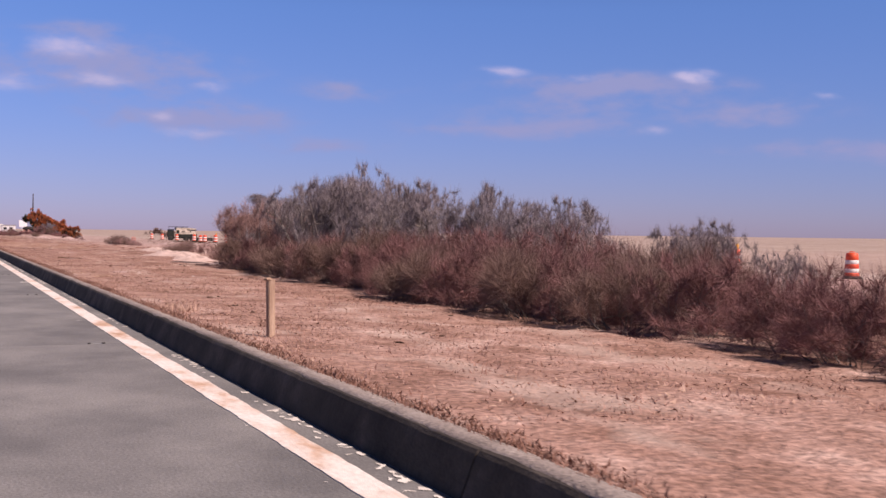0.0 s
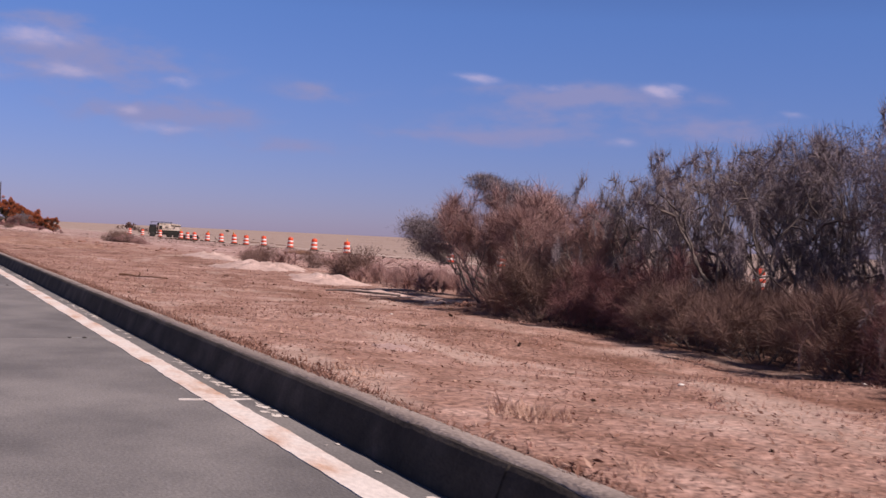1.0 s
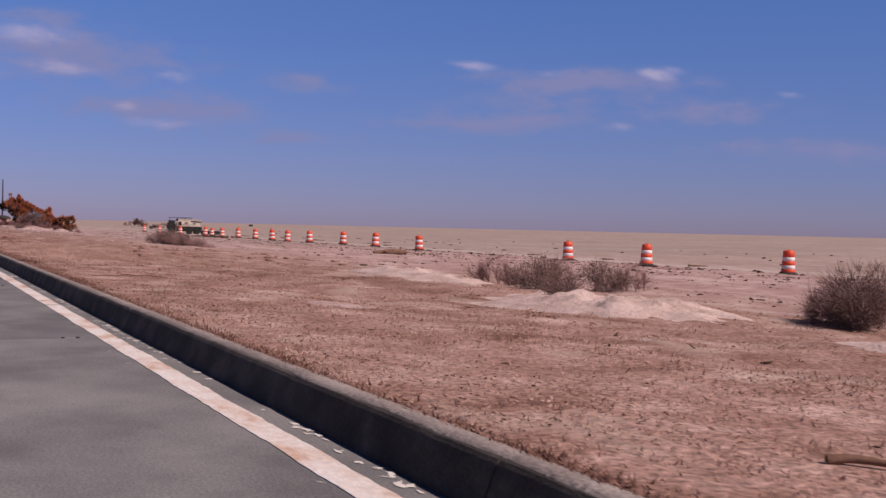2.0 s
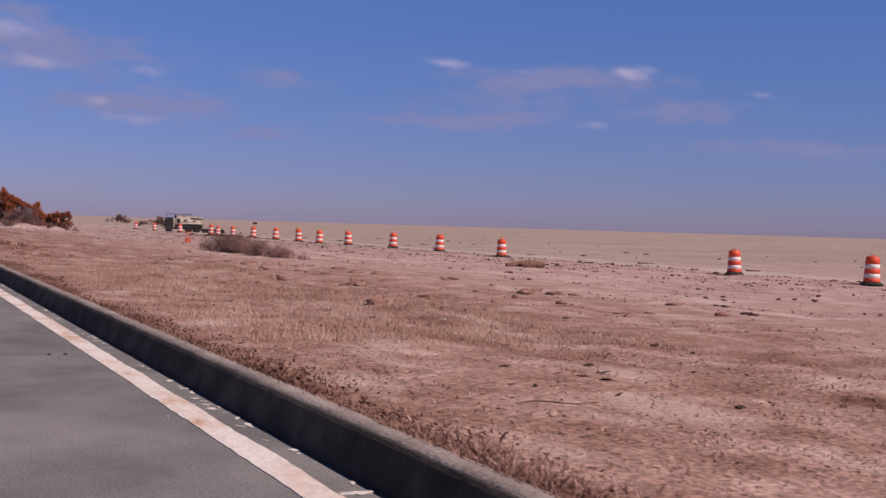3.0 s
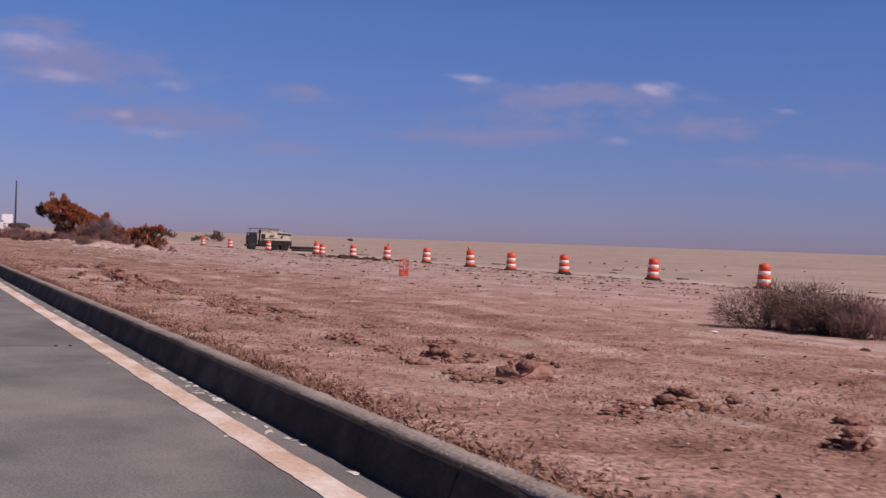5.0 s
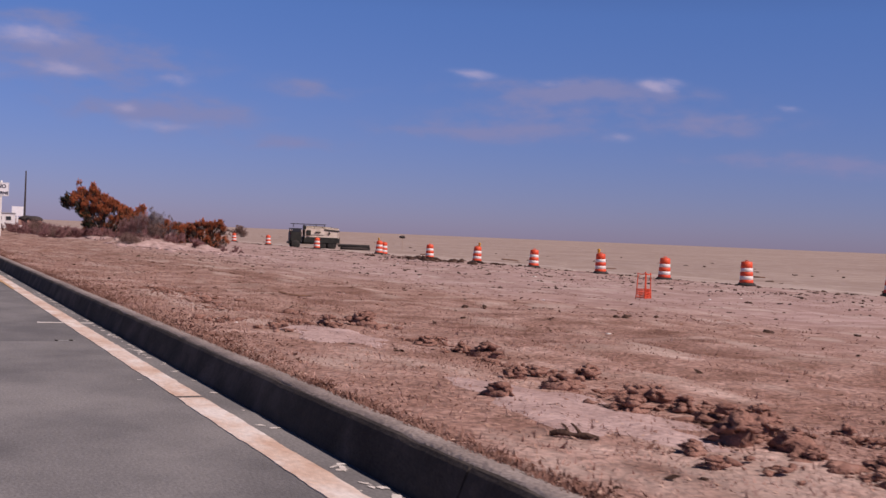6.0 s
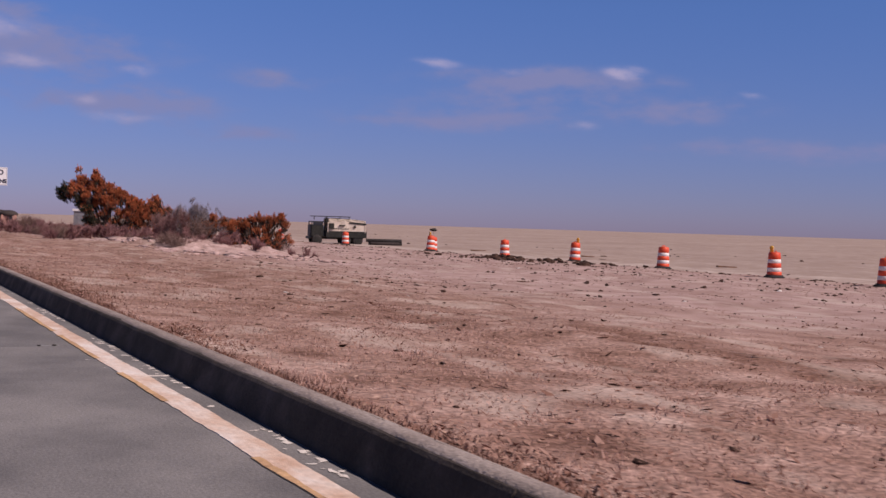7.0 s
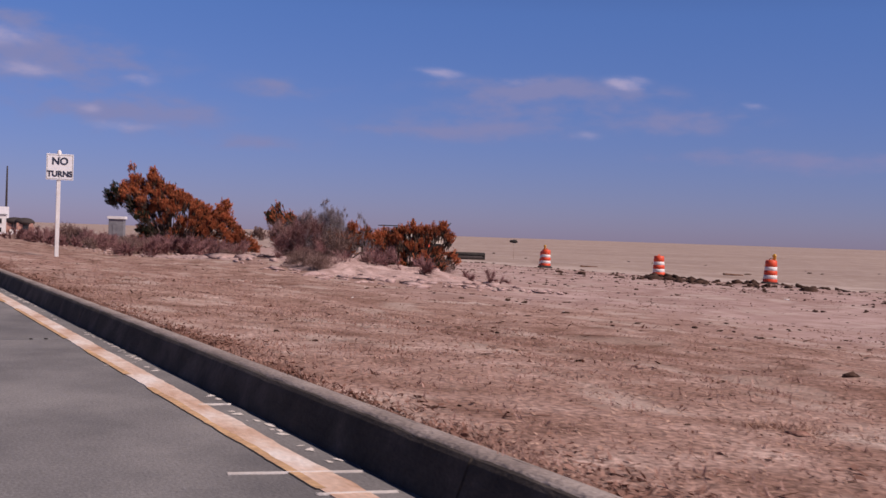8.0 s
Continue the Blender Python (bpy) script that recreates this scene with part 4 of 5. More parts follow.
domed_shrub("windswept_shrub", "bare windswept grey shrub leaning over the sand", 16, (6.45, 28.65), [(0, 0), (0.2, 0.1), (-0.15, 0.2)],
            [(-0.05, 1.0, 1.58, 0.5, 0.5, 0.17, 0.4), (-0.5, 1.2, 1.74, 0.26, 0.26, 0.08, 0.14), (0.32, 0.6, 1.3, 0.5, 0.5, 0.26, 0.46)], 17000, HEDGE, boughs=16, fine=True, twig_r=0.0024, twig_len=(0.04, 0.12), bare=5, crook=0.04)
domed_shrub("windswept_shrub", "tall bare windswept shrub with a dark crown", 21, (6.0, 22.2), [(0, 0), (0.25, 0.1), (-0.2, 0.1)],
            [(0.2, 0.9, 1.70, 0.62, 0.62, 0.36, 0.35), (0.0, 0.0, 1.5, 0.6, 0.6, 0.45, 0.35), (0.0, 1.7, 1.6, 0.5, 0.5, 0.34, 0.3)], 13000, HEDGE, fine=True, twig_r=0.0026)


def pine_shoots(r, base, axis, size, count, width):
    """Bottle-brush shoots: needles raked forward along each axis."""
    n = len(base) * count
    b, a, q = np.repeat(base, count, 0), np.repeat(axis, count, 0), np.repeat(size, count)[:, None]
    side = r.normal(0, 1, (n, 3))
    side -= a * np.sum(side * a, axis=1)[:, None]
    side /= np.linalg.norm(side, axis=1)[:, None] + 1e-9
    root = b + a * q * r.uniform(0.0, 0.8, (n, 1))
    tip = root + (a * 0.8 + side * r.uniform(0.4, 0.9, (n, 1))) * q * r.uniform(0.3, 0.5, (n, 1))
    return slivers(root, tip, r.uniform(0.7, 1.2, n) * width)


def dead_conifer(seed, root, crest, hem, depth, count, shade, size, label, name="dead_conifer"):
    """A wind-bent conifer: boughs fanning from the root under a crest line, hung with shoots of dead needles.
    crest and hem are (across, height) rows; shade gives the share of dark shoots, painting in crown shade, by across
    and height."""
    r = np.random.default_rng(seed)
    ob = thing(name, (0, 0, 0), label, "tree")
    cu, cv = zip(*crest)
    hu, hv = zip(*hem)
    root = np.array(root, float)
    heads, tone = [], []
    while len(heads) < count // 40:
        u = r.uniform(cu[0], cu[-1])
        lo, hi = np.interp(u, hu, hv), np.interp(u, cu, cv)
        if r.random() * (max(cv) - min(hv)) > hi - lo:
            continue
        f = r.random() ** 0.65
        heads.append((u, r.normal(0, depth) * (1.15 - 0.6 * f), max(0.05, lo + (hi - lo) * f - size * 0.8)))
        tone.append(shade(u, f))
    for u, v in zip(cu, cv):
        heads.append((u, r.normal(0, 0.1), v - size * 0.8))
        tone.append(shade(u, 1.0))
    heads, tone = np.array(heads), np.array(tone)
    pick = r.integers(0, len(heads), count)
    off = r.normal(0, 1, (count, 3))
    off /= np.linalg.norm(off, axis=1)[:, None]
    pts = heads[pick] + off * size * r.uniform(0.05, 0.85, (count, 1))
    pts[:, 2] = np.maximum(pts[:, 2], 0.05)
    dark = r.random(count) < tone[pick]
    fan = pts - root
    fan /= np.linalg.norm(fan, axis=1)[:, None] + 1e-9
    axis = fan * 0.6 + off * 0.35 + [-0.25, 0, 0.6] + r.normal(0, 0.2, (count, 3))
    axis /= np.linalg.norm(axis, axis=1)[:, None]
    scale = r.uniform(0.5, 0.85, count) * size
    limbs = []
    t = np.linspace(0, 1, 8)[:, None]
    for k in r.choice(count, min(count, 46), replace=False):
        way = root + (pts[k] - root) * t + [0, 0, -0.25] * np.sin(t * 3.14) + r.normal(0, 0.05, (8, 3)) * np.sin(t * 3.14)
        limbs.append(tube_arrays(way, np.linspace(0.045, 0.010, 8), 5))
    for k in range(0, count, 5):
        limbs.append(tube_arrays(np.array([pts[k] - axis[k] * 0.22 - [0, 0, 0.05], pts[k] - axis[k] * 0.1, pts[k] + axis[k] * scale[k] * 0.7]), [0.016, 0.013, 0.006], 3))
    limbs.append(tube_arrays(np.array([root - [0, 0, root[2] + 0.2], root - [0, 0, 0.1], root + [-0.05, 0.05, 0.5]]), [0.16, 0.13, 0.09], 8))
    part_mesh("trunk", tri_mesh("trunk", *join_arrays(limbs), M_BARK_DARK), ob)
    for name_, pick, mat, words in (("crown", ~dark, M_RUST, "rust-brown dead needles"), ("inner_crown", dark, M_DARKGREEN, "dark needles with the crown's shade put into their colour")):
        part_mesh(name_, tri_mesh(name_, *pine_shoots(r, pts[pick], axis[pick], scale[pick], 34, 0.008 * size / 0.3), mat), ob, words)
    return ob


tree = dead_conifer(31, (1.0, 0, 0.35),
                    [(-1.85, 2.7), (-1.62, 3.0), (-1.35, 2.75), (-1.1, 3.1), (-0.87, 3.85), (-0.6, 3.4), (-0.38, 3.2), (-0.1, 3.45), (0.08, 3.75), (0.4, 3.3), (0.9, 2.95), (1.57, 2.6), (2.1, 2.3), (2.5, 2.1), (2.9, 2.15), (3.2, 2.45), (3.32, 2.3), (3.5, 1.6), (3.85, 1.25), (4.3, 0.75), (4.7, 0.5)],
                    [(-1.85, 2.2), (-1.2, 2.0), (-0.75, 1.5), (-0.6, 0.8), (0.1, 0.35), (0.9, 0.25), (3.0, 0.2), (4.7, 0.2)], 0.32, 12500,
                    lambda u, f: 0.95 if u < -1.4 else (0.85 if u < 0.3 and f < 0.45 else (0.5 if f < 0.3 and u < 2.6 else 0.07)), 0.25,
                    "wind-bent conifer with rust-brown dead needles and dark, shade-coloured inner ones")
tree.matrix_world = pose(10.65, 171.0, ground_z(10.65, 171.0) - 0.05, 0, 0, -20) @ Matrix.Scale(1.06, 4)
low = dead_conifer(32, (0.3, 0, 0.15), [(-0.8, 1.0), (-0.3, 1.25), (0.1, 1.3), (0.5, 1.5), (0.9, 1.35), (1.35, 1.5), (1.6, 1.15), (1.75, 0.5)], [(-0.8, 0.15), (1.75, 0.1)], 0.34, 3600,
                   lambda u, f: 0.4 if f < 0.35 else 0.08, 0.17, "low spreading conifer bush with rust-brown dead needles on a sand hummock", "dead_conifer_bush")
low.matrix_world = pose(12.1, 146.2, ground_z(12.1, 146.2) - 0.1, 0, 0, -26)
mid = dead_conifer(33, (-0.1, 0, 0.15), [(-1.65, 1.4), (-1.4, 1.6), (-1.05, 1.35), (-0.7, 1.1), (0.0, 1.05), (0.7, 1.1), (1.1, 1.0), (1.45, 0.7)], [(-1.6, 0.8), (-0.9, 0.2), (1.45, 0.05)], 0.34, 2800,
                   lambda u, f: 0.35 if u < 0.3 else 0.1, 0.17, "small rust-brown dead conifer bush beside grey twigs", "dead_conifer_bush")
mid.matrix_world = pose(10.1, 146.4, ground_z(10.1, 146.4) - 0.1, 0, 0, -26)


# ---- sign, pole, stake, far things ----
def text_mesh(name, words, size, mat, parent, at, depth=0.003):
    cu = bpy.data.curves.new(name, "FONT")
    cu.body, cu.size, cu.align_x, cu.align_y, cu.extrude = words, size, "CENTER", "CENTER", depth
    cu.offset = 0.009
    tmp = bpy.data.objects.new("tmp", cu)
    me = bpy.data.meshes.new_from_object(tmp)
    bpy.data.objects.remove(tmp)
    me.materials.clear()
    me.materials.append(mat)
    ob = part_mesh(name, me, parent, "black lettering " + words)
    ob.matrix_basis = Matrix.Translation(at) @ pose(0, 0, 0, 90, 0, 0)
    return ob


def road_sign():
    ob = thing("road_sign", (2.78, 146.4, ground_z(2.78, 146.4) - 0.1), "white NO TURNS road sign on a white painted post", "road sign", rz=-6)
    bm = bmesh.new()
    box(bm, (0, 0.03, 1.30), (0.10, 0.06, 2.75), bevel=0.008)
    part("post", bm, M_POST, ob, "white painted post")
    bm = bmesh.new()
    box(bm, (0.02, -0.012, 2.40), (0.66, 0.012, 0.66), bevel=0.004)
    part("panel", bm, M_SIGN, ob, "white sheet panel")
    bm = bmesh.new()
    for s, c in (((0.62, 0.004, 0.012), (0.02, -0.020, 2.70)), ((0.62, 0.004, 0.012), (0.02, -0.020, 2.10)), ((0.012, 0.004, 0.59), (-0.285, -0.020, 2.40)), ((0.012, 0.004, 0.59), (0.325, -0.020, 2.40))):
        box(bm, c, s)
    part("border", bm, M_GREYBOX, ob, "thin grey border line")
    text_mesh("lettering", "NO", 0.25, M_BLACK, ob, (0.02, -0.021, 2.54))
    text_mesh("lettering", "TURNS", 0.195, M_BLACK, ob, (0.02, -0.021, 2.22))
    for z in (2.16, 2.66):
        bm = bmesh.new()
        lathe(bm, [(0.012, 0), (0.012, 0.008), (0.006, 0.012)], 8)
        bmesh.ops.transform(bm, matrix=pose(0.02, -0.018, z - 0.02, 90, 0, 0), verts=bm.verts)
        part("bolt", bm, M_STEEL, ob)
    bm = bmesh.new()
    lathe(bm, [(0.055, 2.675), (0.06, 2.70), (0.045, 2.80), (0.02, 2.83)], 12)
    bmesh.ops.translate(bm, verts=bm.verts, vec=(0, 0.03, 0))
    part("cap", bm, M_POST, ob, "rounded white post cap", True)
    return ob


road_sign()


def stake():
    ob = thing("wooden_stake", (0.57, 8.06, ground_z(0.57, 8.06)), "short weathered wooden stake with a splintered top in the turf", "stake", rz=12)
    bm = bmesh.new()
    bmesh.ops.create_grid(bm, x_segments=1, y_segments=1, size=0.5)
    bm.clear()
    box(bm, (0, 0, 0.16), (0.05, 0.05, 0.50), bevel=0.004, ry=-1.0)
    part("shaft", bm, M_WOOD, ob)
    bm = bmesh.new()
    bmesh.ops.create_icosphere(bm, subdivisions=2, radius=0.03)
    for v in bm.verts:
        v.co *= 1 + 0.4 * noise.noise(v.co * 50)
        v.co.z *= 0.5
        v.co += Vector((-0.02, 0, 0.412))
    part("splinter", bm, M_WOOD, ob, "mushroomed splintered head")


stake()


def utility_pole(x, y, top, label):
    ob = thing("utility_pole", (x, y, ground_z(x, y) - 0.05), label, "pole")
    bm = bmesh.new()
    lathe(bm, [(0.22, -0.3), (0.21, 0.5), (0.16, top * 0.6), (0.12, top), (0.05, top + 0.02)], 12)
    part("shaft", bm, M_POLE, ob, "", True)
    bm = bmesh.new()
    box(bm, (0, 0, 0.25), (0.6, 0.6, 0.5), bevel=0.05)
    part("footing", bm, M_WHITEWALL, ob, "pale concrete footing")


utility_pole(19.8, 317.4, 10.5, "dark slender timber utility pole on a pale footing")


def guard_frame():
    """Four slim stakes with netting wrapped round their feet."""
    x, y = 14.7, 110.0
    ob = thing("stake_guard", (x, y, ground_z(x, y)), "bright orange stakes with plastic netting wound round them", "barrier", rz=20)
    tops = [(-0.20, -0.18, 0.98), (0.05, -0.22, 0.95), (0.25, 0.10, 0.92), (-0.08, 0.22, 0.9)]
    for tx, ty, tz in tops:
        v, t = tube_arrays([(tx * 1.25, ty * 1.25, -0.1), (tx * 1.1, ty * 1.1, 0.4), (tx, ty, tz)], [0.022, 0.02, 0.018], 6)
        part_mesh("stake", tri_mesh("stake", v, t, M_ORANGE), ob)
    for z, drop in ((0.9, 0.02), (0.36, 0.05), (0.26, 0.04), (0.16, 0.03), (0.06, 0.02)):
        ring = [(p[0] * 1.15, p[1] * 1.15, z + random.uniform(-drop, drop)) for p in tops]
        items = []
        for p, q in zip(ring, ring[1:] + ring[:1]):
            items.append(tube_arrays([p, ((p[0] + q[0]) / 2, (p[1] + q[1]) / 2, (p[2] + q[2]) / 2 - 0.03), q], [0.016] * 3, 4))
        v, t = join_arrays(items)
        part_mesh("netting_cord", tri_mesh("netting_cord", v, t, M_ORANGE), ob)
    items = []
    for k in range(22):
        a, b = tops[(k // 6) % 4], tops[(k // 6 + 1) % 4]
        f = (k % 6) / 6
        px, py = (a[0] + (b[0] - a[0]) * f) * 1.16, (a[1] + (b[1] - a[1]) * f) * 1.16
        items.append(tube_arrays([(px, py, 0.03), (px + 0.02, py, 0.2), (px, py, 0.37)], [0.012] * 3, 4))
    v, t = join_arrays(items)
    part_mesh("netting", tri_mesh("netting", v, t, M_ORANGE), ob, "orange plastic netting")
    ob.scale = (0.68, 0.68, 0.68)


guard_frame()


def beach_truck():
    """An old open-backed lorry: dark cab end towards the road, bleached canvas over a slatted body."""
    x, y = 34.9, 194.0
    ob = thing("old_lorry", (x, y, ground_z(x, y) - 0.2), "old dark green lorry with bleached canvas cover on sand", "lorry", rz=-12)

    def bit(name, c, s, m, label="", bevel=0.03, **turn):
        bm = bmesh.new()
        box(bm, c, s, bevel=bevel, **turn)
        return part(name, bm, m, ob, label)

    bit("chassis", (0.1, 0, 0.62), (4.4, 0.9, 0.22), M_TRUCK_DARK, "dark steel chassis")
    bit("cab", (-1.75, 0, 1.20), (1.10, 1.9, 1.05), M_TRUCK_DARK, "dark green cab", 0.08)
    bit("cab_roof", (-1.68, 0, 1.98), (1.0, 1.8, 0.07), M_TRUCK_DARK, "", 0.02)
    for sx in (-2.2, -1.3):
        for sy in (-0.85, 0.85):
            bit("pillar", (sx, sy, 1.82), (0.08, 0.08, 0.36), M_TRUCK_DARK, "", 0.01)
    bit("windscreen", (-1.70, -0.90, 1.82), (0.82, 0.02, 0.30), M_GLASS, "dark glass", 0.004)
    bit("body_floor", (0.75, 0, 0.95), (3.5, 2.06, 0.56), M_TRUCK_DARK, "", 0.02)
    bit("side_board", (0.75, -0.99, 1.58), (3.3, 0.05, 0.94), M_TRUCK_PALE, "bleached side board", 0.01)
    bit("side_board", (0.75, 0.99, 1.58), (3.3, 0.05, 0.94), M_TRUCK_PALE, "bleached side board", 0.01)
    bm = bmesh.new()
    for k in range(13):
        for j in range(9):
            u = -0.85 + 3.2 * k / 12
            a = math.pi * j / 8
            h = 0.26 - 0.14 * smooth_step(0.5, 2.3, u)
            bm.verts.new((u + 0.03 * math.sin(9 * u), -0.97 * math.cos(a), 2.04 + h * math.sin(a) ** 0.6 + 0.04 * noise.noise((u * 3, j, 0))))
    bm.verts.ensure_lookup_table()
    for k in range(12):
        for j in range(8):
            p = k * 9 + j
            bm.faces.new([bm.verts[q] for q in (p, p + 1, p + 10, p + 9)])
    bmesh.ops.solidify(bm, geom=bm.faces[:], thickness=0.03)
    part("canvas", bm, M_TRUCK_PALE, ob, "sun-bleached canvas cover", True)
    for k, u in enumerate((-0.9, 0.0, 0.9, 1.7)):
        v, t = tube_arrays([(u, -1.0 * math.cos(a), 2.0 + 0.34 * math.sin(a) ** 0.6 - 0.04 * k) for a in np.linspace(0.1, 3.04, 9)], [0.03] * 9, 5)
        part_mesh("hoop", tri_mesh("hoop", v, t, M_TRUCK_DARK), ob)
    for u in (-0.85, 2.35):
        bit("upright", (u, -1.03, 1.6), (0.07, 0.05, 1.0), M_TRUCK_PALE, "bleached upright", 0.01)
    bit("slat", (0.2, -1.03, 1.42), (1.5, 0.04, 0.05), M_TRUCK_DARK, "dark rail", 0.01)
    bit("roof_rack", (-0.5, 0, 2.44), (3.3, 1.5, 0.06), M_TRUCK_DARK, "dark rails on top", 0.01)
    for u in (-2.0, -0.9, 0.2, 1.0):
        bit("rack_post", (u, -0.7, 2.3), (0.06, 0.06, 0.34), M_TRUCK_DARK, "", 0.01)
    for u, z, sx, sz in ((-0.55, 1.62, 0.42, 0.5), (0.35, 1.70, 0.5, 0.10), (1.45, 1.62, 0.18, 0.20), (-0.95, 2.12, 0.30, 0.34)):
        bit("locker", (u, -1.07, z), (sx, 0.12, sz), M_TRUCK_DARK, "dark steel locker", 0.02)
    bit("plank", (1.7, -1.04, 1.9), (1.5, 0.06, 0.14), M_TRUCK_DARK, "dark plank", 0.01, ry=4)
    for u in (-1.75, 0.75, 1.75):
        for sy in (-0.85, 0.85):
            bm = bmesh.new()
            lathe(bm, [(0.30, -0.13), (0.43, -0.10), (0.45, -0.03), (0.45, 0.03), (0.43, 0.10), (0.30, 0.13)], 20)
            bmesh.ops.transform(bm, matrix=pose(u, sy, 0.45, 90, 0, 0), verts=bm.verts)
            w = part("wheel", bm, M_RUBBER, ob, "black tyre", True)
            bm = bmesh.new()
            lathe(bm, [(0.20, -0.145), (0.22, -0.12), (0.22, 0.12), (0.20, 0.145)], 14)
            bmesh.ops.transform(bm, matrix=pose(u, sy, 0.45, 90, 0, 0), verts=bm.verts)
            part("rim", bm, M_TRUCK_DARK, w)
    bit("bumper", (-2.38, 0, 0.62), (0.14, 1.9, 0.22), M_TRUCK_DARK, "", 0.02)


beach_truck()


def pipe_stack():
    x, y = 38.0, 190.5
    ob = thing("pipe_stack", (x, y, ground_z(x, y)), "dark stack of long rusty pipes lying on sand", "pipes", rz=-14)
    q = random.Random(3)
    for k in range(6):
        row = k // 4
        length, px = q.uniform(2.2, 3.2), q.uniform(-0.6, 0.3)
        py, pz = (k % 4 - 1.5) * 0.30 + row * 0.15, 0.14 + row * 0.25
        bm = bmesh.new()
        lathe(bm, [(0.12, -length / 2), (0.14, -length / 2 + 0.02), (0.14, length / 2 - 0.02), (0.12, length / 2)], 12)
        bmesh.ops.transform(bm, matrix=pose(px, py, pz, 0, 90, q.uniform(-3, 3)), verts=bm.verts)
        part("pipe", bm, M_RUBBER if k % 3 else M_POLE, ob, "", True)


pipe_stack()


def white_block():
    """A small white roadside building of two stepped volumes."""
    x, y = 10.0, 236.0
    ob = thing("white_building", (x, y, ground_z(x, y) - 0.3), "small white painted building with dark square windows", "building", rz=-8)
    for name, c, s in (("wall", (0, 0, 1.05), (2.2, 3.0, 2.1)), ("side_wall", (-2.2, 0, 1.6), (2.2, 2.6, 1.4))):
        bm = bmesh.new()
        box(bm, c, s, bevel=0.03)
        part(name, bm, M_WHITEWALL, ob)
    bm = bmesh.new()
    box(bm, (-2.2, 0, 0.45), (2.0, 2.4, 0.9), bevel=0.03)
    part("base_wall", bm, M_GREYBOX, ob, "grey lower wall")
    for wx in (-0.55, 0.5):
        for wz in (0.65, 1.5):
            bm = bmesh.new()
            box(bm, (wx, -1.505, wz), (0.7, 0.05, 0.55), bevel=0.01)
            w = part("window", bm, M_WHITEWALL, ob, "window frame")
            bm = bmesh.new()
            box(bm, (wx, -1.535, wz), (0.58, 0.03, 0.45))
            part("pane", bm, M_GLASS, w)
    bm = bmesh.new()
    box(bm, (0, 0, 2.13), (2.4, 3.2, 0.1), bevel=0.02)
    part("roof", bm, M_GREYBOX, ob)
    bm = bmesh.new()
    box(bm, (1.9, -0.6, 0.35), (0.9, 1.0, 0.7), bevel=0.08)
    part("bin_store", bm, M_WHITEWALL, ob, "low white box beside the wall")


white_block()


def far_board():
    x, y = 15.0, 277.0
    ob = thing("road_board", (x, y, ground_z(x, y) - 0.2), "plain white road board on a stout white post", "road sign", rz=-5)
    for name, c, sz in (("post", (0, 0.06, 1.4), (0.22, 0.1, 2.8)), ("panel", (0, -0.02, 2.75), (1.7, 0.05, 1.5)), ("brace", (0, 0.0, 1.75), (0.9, 0.06, 0.12))):
        bm = bmesh.new()
        box(bm, c, sz, bevel=0.01)
        part(name, bm, M_SIGN, ob)


far_board()


def shed():
    x, y = 14.95, 201.0
    ob = thing("grey_shed", (x, y, ground_z(x, y) - 0.2), "small grey cabin with a flat white roof behind the tree", "cabin", rz=-20)
    for name, c, s, m in (("wall", (0, 0, 1.0), (1.05, 1.0, 2.0), M_STEELGREY), ("roof", (0, 0, 2.10), (1.25, 1.2, 0.2), M_WHITEWALL), ("door", (0.05, -0.515, 0.85), (0.6, 0.04, 1.6), M_STEELGREY)):
        bm = bmesh.new()
        box(bm, c, s, bevel=0.02)
        part(name, bm, m, ob)


shed()


def low_house(x, y, w, rz):
    ob = thing("beach_hut", (x, y, ground_z(x, y) - 0.3), "low reddish boarded hut with a dark rounded roof", "hut", rz=rz, group="far huts")
    bm = bmesh.new()
    box(bm, (0, 0, 0.75), (w, 3.0, 1.5), bevel=0.03)
    part("wall", bm, M_BRICKRED, ob)
    bm = bmesh.new()
    bmesh.ops.create_uvsphere(bm, u_segments=20, v_segments=10, radius=1.0)
    bmesh.ops.transform(bm, matrix=pose(0, 0, 1.6) @ Matrix.Diagonal((w * 0.62, 1.9, 0.55, 1)), verts=bm.verts)
    part("roof", bm, M_POLE, ob, "dark domed roof", True)
    bm = bmesh.new()
    box(bm, (0.1, -1.52, 0.65), (0.7, 0.05, 1.3), bevel=0.01)
    part("door", bm, M_GLASS, ob)


low_house(16.0, 262.0, 1.9, -5)
low_house(15.6, 268.0, 2.0, -12)

far_kinds = {"far": shrub("far_shrub", "rounded dark windswept shrub far off on the sand", 44, M_BARK, M_TWIG_BROWN, group="far shrubs on the sand", height=1.9, spread=3.0, stems=12, forks=8, twigs=7000, fine=True, twig_r=0.018, twig_len=(0.15, 0.4), limb_r=0.04)}
plant(far_kinds, [("far", 59.0, 362.0, 1.15, 0), ("far", 52.0, 285.0, 1.0, 30), ("far", 47.5, 282.0, 0.5, 90)])


# ---- driftwood, stones, clods, grass ----
def eased(points, radii):
    """Corners cut twice, so that a few bends make one crooked flowing line."""
    rows = np.column_stack([np.asarray(points, float), np.asarray(radii, float)])
    for _ in range(2):
        cut = np.stack([rows[:-1] * 0.75 + rows[1:] * 0.25, rows[:-1] * 0.25 + rows[1:] * 0.75], 1).reshape(-1, 4)
        rows = np.vstack([rows[:1], cut, rows[-1:]])
    return rows[:, :3], rows[:, 3]


